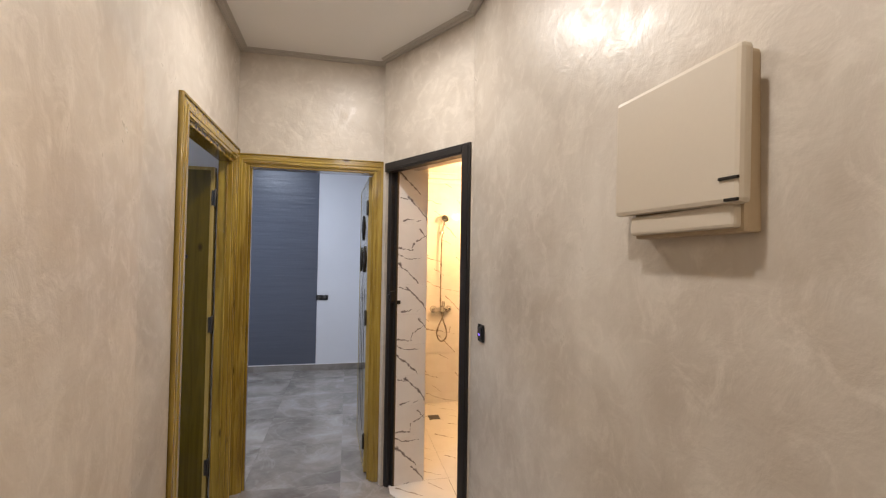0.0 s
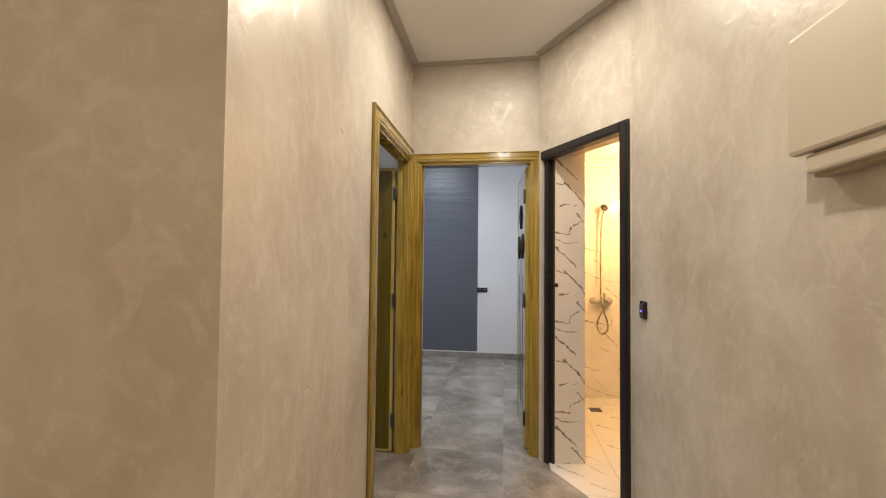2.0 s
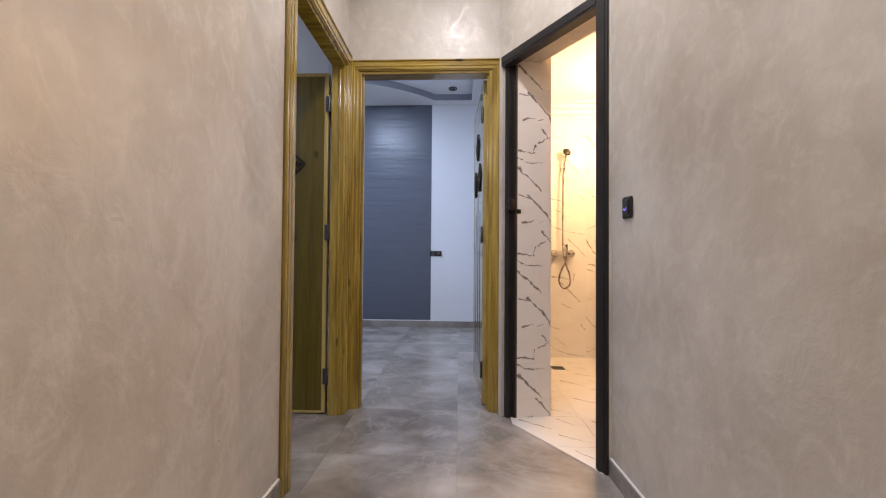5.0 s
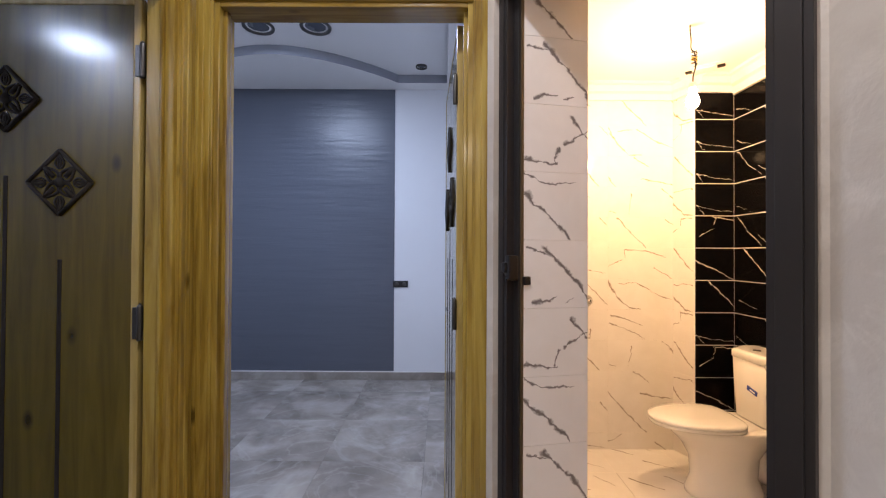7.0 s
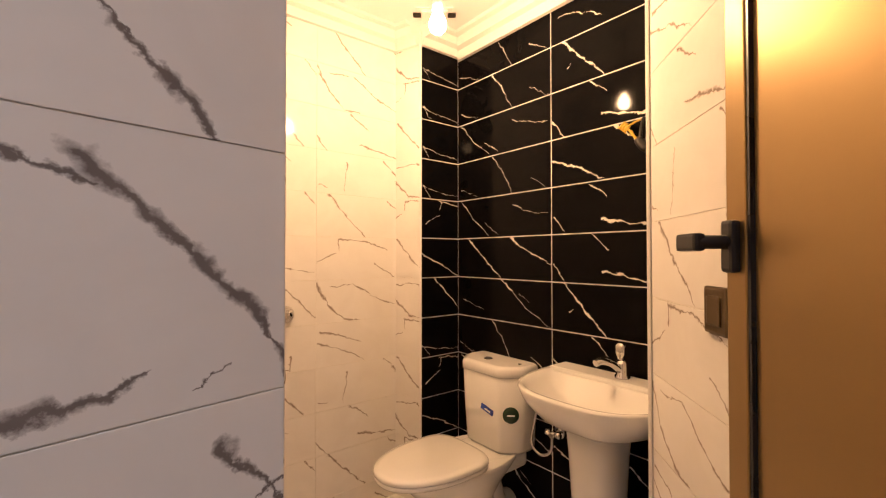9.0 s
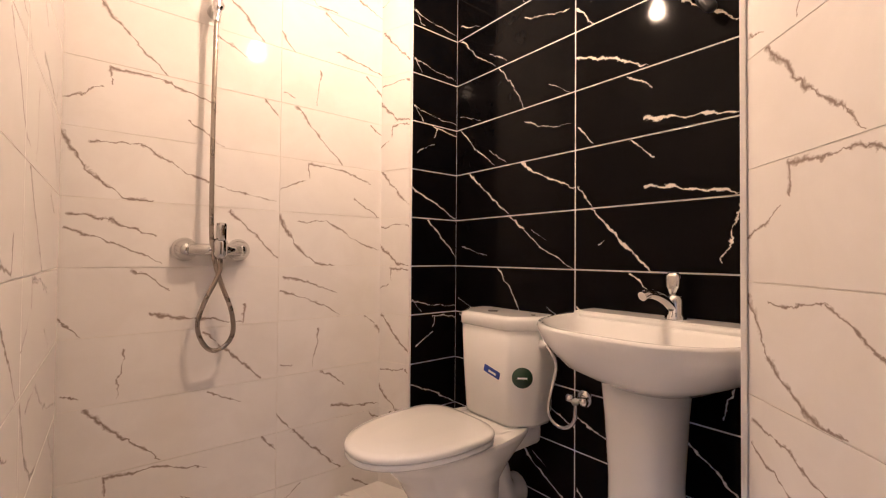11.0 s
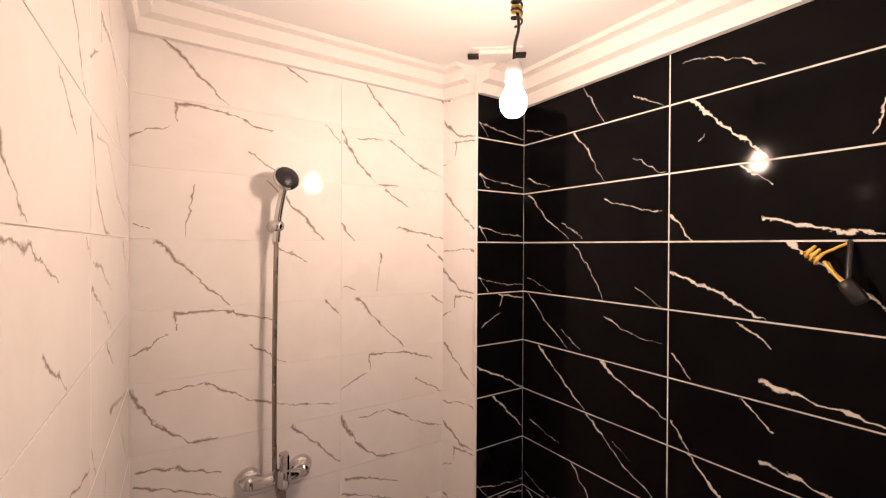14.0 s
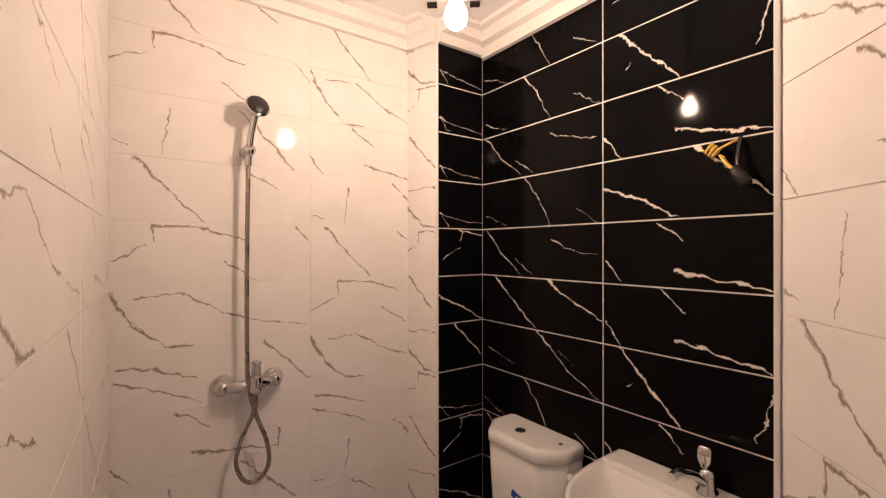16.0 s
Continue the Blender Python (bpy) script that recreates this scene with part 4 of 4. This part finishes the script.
# loose wires out of the black wall
wires = thing("loose_wire", (1.858, 3.200, 1.672), "yellow and black electric wires sticking out of wall", "cable")
axis = Vector((0.10, -0.72, -0.68)).normalized()
side = axis.orthogonal().normalized()
start = Vector((-0.034, 0.042, -0.004))
bm = bmesh.new()
tube(bm, [start + axis * (0.0014 * k) + 0.014 * (side * math.cos(k * 0.85) + axis.cross(side) * math.sin(k * 0.85)) for k in range(24)], 0.0034, 6, 1)
tube(bm, [(0.0, -0.020, 0.010), (-0.018, -0.006, 0.000), (-0.036, 0.018, -0.016)], 0.0034, 6, 2)
tube(bm, [(-0.036, 0.012, -0.030), (-0.044, -0.004, -0.052), (-0.045, -0.022, -0.074)], 0.0034, 6, 2)
tube(bm, [(-0.030, 0.008, -0.032), (-0.036, -0.006, -0.056), (-0.042, -0.024, -0.072)], 0.0034, 6, 2)
part("coil", bm, yellow_wire, wires, "coiled yellow wire")
part("black_wire", tube(bmesh.new(), [(0.0, -0.022, 0.012), (-0.020, -0.026, -0.010), (-0.036, -0.028, -0.045), (-0.043, -0.030, -0.085)], 0.0055, 8, 2), black_wire, wires)
part("tape_end", lathe(bmesh.new(), [(0, 0), (0.013, 0.0), (0.016, 0.015), (0.015, 0.045), (0.012, 0.052), (0, 0.052)], 16, pose(-0.044, -0.022, -0.070, 145)), black_wire, wires, "black taped end")

# bathroom switch on the slanting wall beside the door edge
m_slant, len_slant = run(B[6], B[7])
plate = thing("light_switch", (0, 0, 0), "bronze plastic light switch on white tiles", "switch", m=m_slant @ Matrix.Translation((0.345, -0.003, 1.103)))
part("plate", box(bmesh.new(), (-0.042, -0.010, -0.045), (0.042, 0.001, 0.045), 0.006), bronze_plastic, plate)
part("rocker", box(bmesh.new(), (-0.024, -0.014, -0.028), (0.024, -0.008, 0.028), 0.004), bronze_plastic, plate)

# corridor switch with its night light
m_right, len_right = run(DR, RW)
sw = thing("light_switch", (0, 0, 0), "square black wall switch with violet night light", "switch", m=m_right @ Matrix.Translation((0.172, 0, 1.105)))
part("plate", box(bmesh.new(), (-0.040, -0.011, -0.041), (0.040, 0.001, 0.041), 0.009), black_plastic, sw)
part("rocker", box(bmesh.new(), (-0.027, -0.015, -0.028), (0.027, -0.009, 0.028), 0.004), black_plastic, sw)
part("night_light", tube(bmesh.new(), [(-0.012, -0.0155, -0.002), (-0.007, -0.0155, -0.010), (0.007, -0.0155, -0.010), (0.012, -0.0155, -0.002)], 0.0013, 6, 2), night_glow, sw, "violet glowing arc")

# meter box with a slipped cover
m_near, _ = run(RW, (0.66, -3.0))
meter = thing("fuse_box", (0, 0, 0), "cream plastic fuse box with a crooked loose cover", "fuse box", m=m_near @ Matrix.Translation((0.0, 0, 1.54)))
bm = box(bmesh.new(), (0.090, -0.036, -0.036), (0.366, 0.002, 0.274), 0.007)
part("base", bm, tan, meter, "tan plastic base, darkened for the shade on its side")
bm = box(bmesh.new(), (0.048, -0.060, 0.0), (0.379, -0.034, 0.262), 0.009)
cover = part("cover", bm, cream, meter, "cream cover", pose(0, 0, 0.019, 0, 1.4))
part("lower_lip", box(bmesh.new(), (0.092, -0.050, -0.028), (0.360, -0.030, 0.012), 0.006), cream, meter)
for z, x in ((0.040, 0.340), (0.004, 0.352)):
    part("catch", box(bmesh.new(), (x, -0.063, z), (0.378, -0.058, z + 0.005), 0.001), carving, cover, "dark slit of a catch")


# ---- skirtings ----
def skirting(name, p0, p1, a=0.0, b=None):
    m, length = run(p0, p1)
    bm = box(bmesh.new(), (a, -0.011, 0.0), (length if b is None else b, 0.001, 0.072), 0.003)
    ob = setting(name, bm, slab, "low polished stoneware skirting tile", "skirting")
    ob.matrix_basis = m
    part("caulk", box(bmesh.new(), (a, -0.007, 0.0725), (length if b is None else b, 0.001, 0.078), 0.001), moulding, ob, "white caulk line")
    return ob


skirting("baseboard_1", L1, LK)
skirting("baseboard_2", LK, FL, 0.0, 0.295)
skirting("baseboard_3", DR, RW)
skirting("baseboard_4", RW, (0.66, -3.0))
skirting("baseboard_5", (-1.0, 0.463), L1)
for i, (a, b) in enumerate((((FX0, FY1), (FX1, FY1)), ((FX1, FY1), (FX1, 2.99)), ((FX0, 2.98), (FX0, FY1)))):
    skirting("baseboard_%d" % (i + 6), a, b).location.z = 0.055 if i == 0 else 0.03

# ---- floors ----
base = setting("floor", box(bmesh.new(), (-3.4, -3.1, -0.12), (2.1, 5.8, -0.03)), grout_grey, "polished grey stoneware floor with fine joints", "floor")


def slab_mesh(x, y, z=0.012):
    return mesh_of("slab", box(bmesh.new(), (0.0004, 0.0004, -z), (x - 0.0004, y - 0.0004, 0), 0.0004), slab)


# corridor and bedroom slabs; the bedroom's rise a hair towards its far wall
S = 0.60
square = slab_mesh(S, S)
nook = slab_mesh(0.45, S)


def lay(x, y, data, slope=0.0):
    ob = new("floor_tile", data)
    ob.matrix_basis = pose(x, y, max(0.0, (y - 2.9) * slope), math.degrees(math.atan(slope)))
    ob.parent = base


for j in range(-5, 5):
    for i in range(-2, 3):
        x, y = -0.62 + S * i, -0.1 + S * j
        if y < 2.7:
            lay(x, y, square)
for j in range(5):
    for i in range(-5, 2):
        x, y = -0.62 + S * i, 2.9 + S * j
        if x < 0.1:
            lay(x, y, square if x < -0.03 else nook, 0.02)

# bathroom floor
bm = prism(bmesh.new(), bath_ring, -0.028, -0.0005)
setting("bath_floor", bm, grout_white, "white marble-look tiled bathroom floor", "floor")


# ---- wall tiles ----
def tile_mesh(w, h, material, cut=0.0, thick=0.0022):
    """One glazed tile with eased edges; its print starts cut metres into the pattern."""
    bm = box(bmesh.new(), (0, -thick, 0), (w, 0, h), 0.0007)
    uv = bm.loops.layers.uv.new("tile")
    for f in bm.faces:
        for loop in f.loops:
            loop[uv].uv = (loop.vert.co.x + cut, loop.vert.co.z)
    return mesh_of("tile", bm, material)


GAP = 0.0046
tile_cache = {}


def clad(wall_name, columns, prints, pick, top, gap=GAP):
    """Tiles in level rows on a wall; columns: (from, to, how far into the print the tile is cut)."""
    owner = bpy.data.objects[wall_name]
    z, r = ROW0 - ROW, 0
    while z < top - 0.01:
        lo, hi = max(z, -0.02), min(z + ROW, top)
        for c, (a, b, cut) in enumerate(columns):
            k = pick(r, c)
            key = (round(b - a, 4), round(hi - lo, 4), cut, prints[k].name, gap)
            if key not in tile_cache:
                tile_cache[key] = tile_mesh(b - a - gap, hi - lo - gap, prints[k], cut)
            ob = new("tile", tile_cache[key])
            ob.parent = owner
            ob.matrix_basis = Matrix.Translation((a + gap / 2, 0.0, lo + gap / 2))
        z, r = z + ROW, r + 1


TOP = H_BATH - 0.03
FINE = 0.0018
# which print lies in which row, from the floor up, column by column
SHOWER = ("CBAFEDCBAFBA", "BAEFDCBAFECA")
BLACK = ((0, 3, 2, 1, 0, 3, 2, 1, 0, 1, 0, 0), (5, 6, 7, 5, 6, 5, 6, 6, 7, 6, 5, 4))
PIER = (1, 3, 2, 1, 0, 3, 2, 1, 0, 0, 0, 0)
clad("wall_bath_shower", [(0.0, 0.59, 0.0), (0.59, 1.01, 0.0)], white_prints, lambda r, c: "ABCDEF".index(SHOWER[c][min(r, 11)]), TOP, FINE)
clad("wall_bath_left", [(0.0, 0.33, 0.25), (0.33, 0.90, 0.0), (0.90, 1.481, 0.0)], white_prints, lambda r, c: (5 * r + 2 * c + 1) % 6, TOP, FINE)
clad("wall_bath_jog", [(0.0, 0.15, 0.05)], white_prints, lambda r, c: r % 3, TOP, FINE)
clad("wall_bath_pier", [(0.0, 0.246, 0.0)], pier_prints, lambda r, c: PIER[min(r, 11)], TOP)
clad("wall_bath_black", [(0.0, 0.60, 0.0), (0.60, 1.19, 0.0)], black_prints, lambda r, c: BLACK[c][min(r, 11)], TOP)
clad("wall_bath_slant", [(0.0, 0.40, 0.0), (0.40, 0.99, 0.0)], white_prints, lambda r, c: (5 * r + 4 * c) % 6, TOP, FINE)
clad("wall_bath_return", [(0.0, 0.325, 0.0)], white_prints, lambda r, c: r % 3, TOP, FINE)

# tiled reveal on the latch side of the bathroom door
m_rev, rev_len = run((0.312, 2.784), (0.511, 2.822))
reveal = setting("wall_bath_reveal", box(bmesh.new(), (0.0, 0.0, -0.02), (rev_len, 0.04, 2.30)), grout_white, "glossy white marble-look tiled door reveal", "wall")
reveal.matrix_basis = m_rev
clad("wall_bath_reveal", [(0.0, rev_len, 0.0)], reveal_prints, lambda r, c: r % 3, 2.045, 0.001)

# metal angle between white and black tiles
for i, (x, y) in enumerate(((B[3][0] - 0.004, B[3][1] - 0.009), (B[6][0] - 0.006, B[6][1] + 0.004))):
    setting("tile_trim_%d" % (i + 1), box(bmesh.new(), (x - 0.004, y - 0.005, 0.0), (x + 0.005, y + 0.005, TOP), 0.002), moulding, "slim white corner bead between tiles", "trim")

# bathroom floor tiles
bath_floor = bpy.data.objects["bath_floor"]
bm = box(bmesh.new(), (0.001, 0.001, -0.006), (0.399, 0.399, 0.0), 0.001)
uv = bm.loops.layers.uv.new("tile")
for f in bm.faces:
    for loop in f.loops:
        loop[uv].uv = loop.vert.co.xy
floor_tile = mesh_of("tile", bm, floor_print)


def inside(x, y):
    hit = False
    for (ax, ay), (bx, by) in zip(bath_ring, bath_ring[1:] + bath_ring[:1]):
        if (ay > y) != (by > y) and x < (bx - ax) * (y - ay) / (by - ay) + ax:
            hit = not hit
    return hit


for i in range(-1, 5):
    for j in range(-1, 7):
        x, y = 0.28 + 0.4 * i, 2.02 + 0.4 * j
        # tiles that run under a wall are cut to the room's outline
        cell = [(x + 0.4 * u, y + 0.4 * v) for u in (0.02, 0.5, 0.98) for v in (0.02, 0.5, 0.98)]
        if all(inside(*p) for p in cell):
            ob = new("tile", floor_tile)
            ob.parent, ob.location = bath_floor, (x, y, 0.005)
        elif any(inside(*p) for p in cell):
            bm = bmesh.new()
            prism(bm, bath_ring, -0.001, 0.005)
            for co, no in (((x + 0.001, 0, 0), (-1, 0, 0)), ((x + 0.399, 0, 0), (1, 0, 0)), ((0, y + 0.001, 0), (0, -1, 0)), ((0, y + 0.399, 0), (0, 1, 0))):
                bmesh.ops.bisect_plane(bm, geom=bm.verts[:] + bm.edges[:] + bm.faces[:], plane_co=co, plane_no=no, clear_outer=True)
            if not bm.faces:
                bm.free()
                continue
            layer = bm.loops.layers.uv.new("tile")
            for f in bm.faces:
                for loop in f.loops:
                    loop[layer].uv = (loop.vert.co.x - x, loop.vert.co.y - y)
            ob = new("tile", mesh_of("tile", bm, floor_print))
            ob.parent = bath_floor
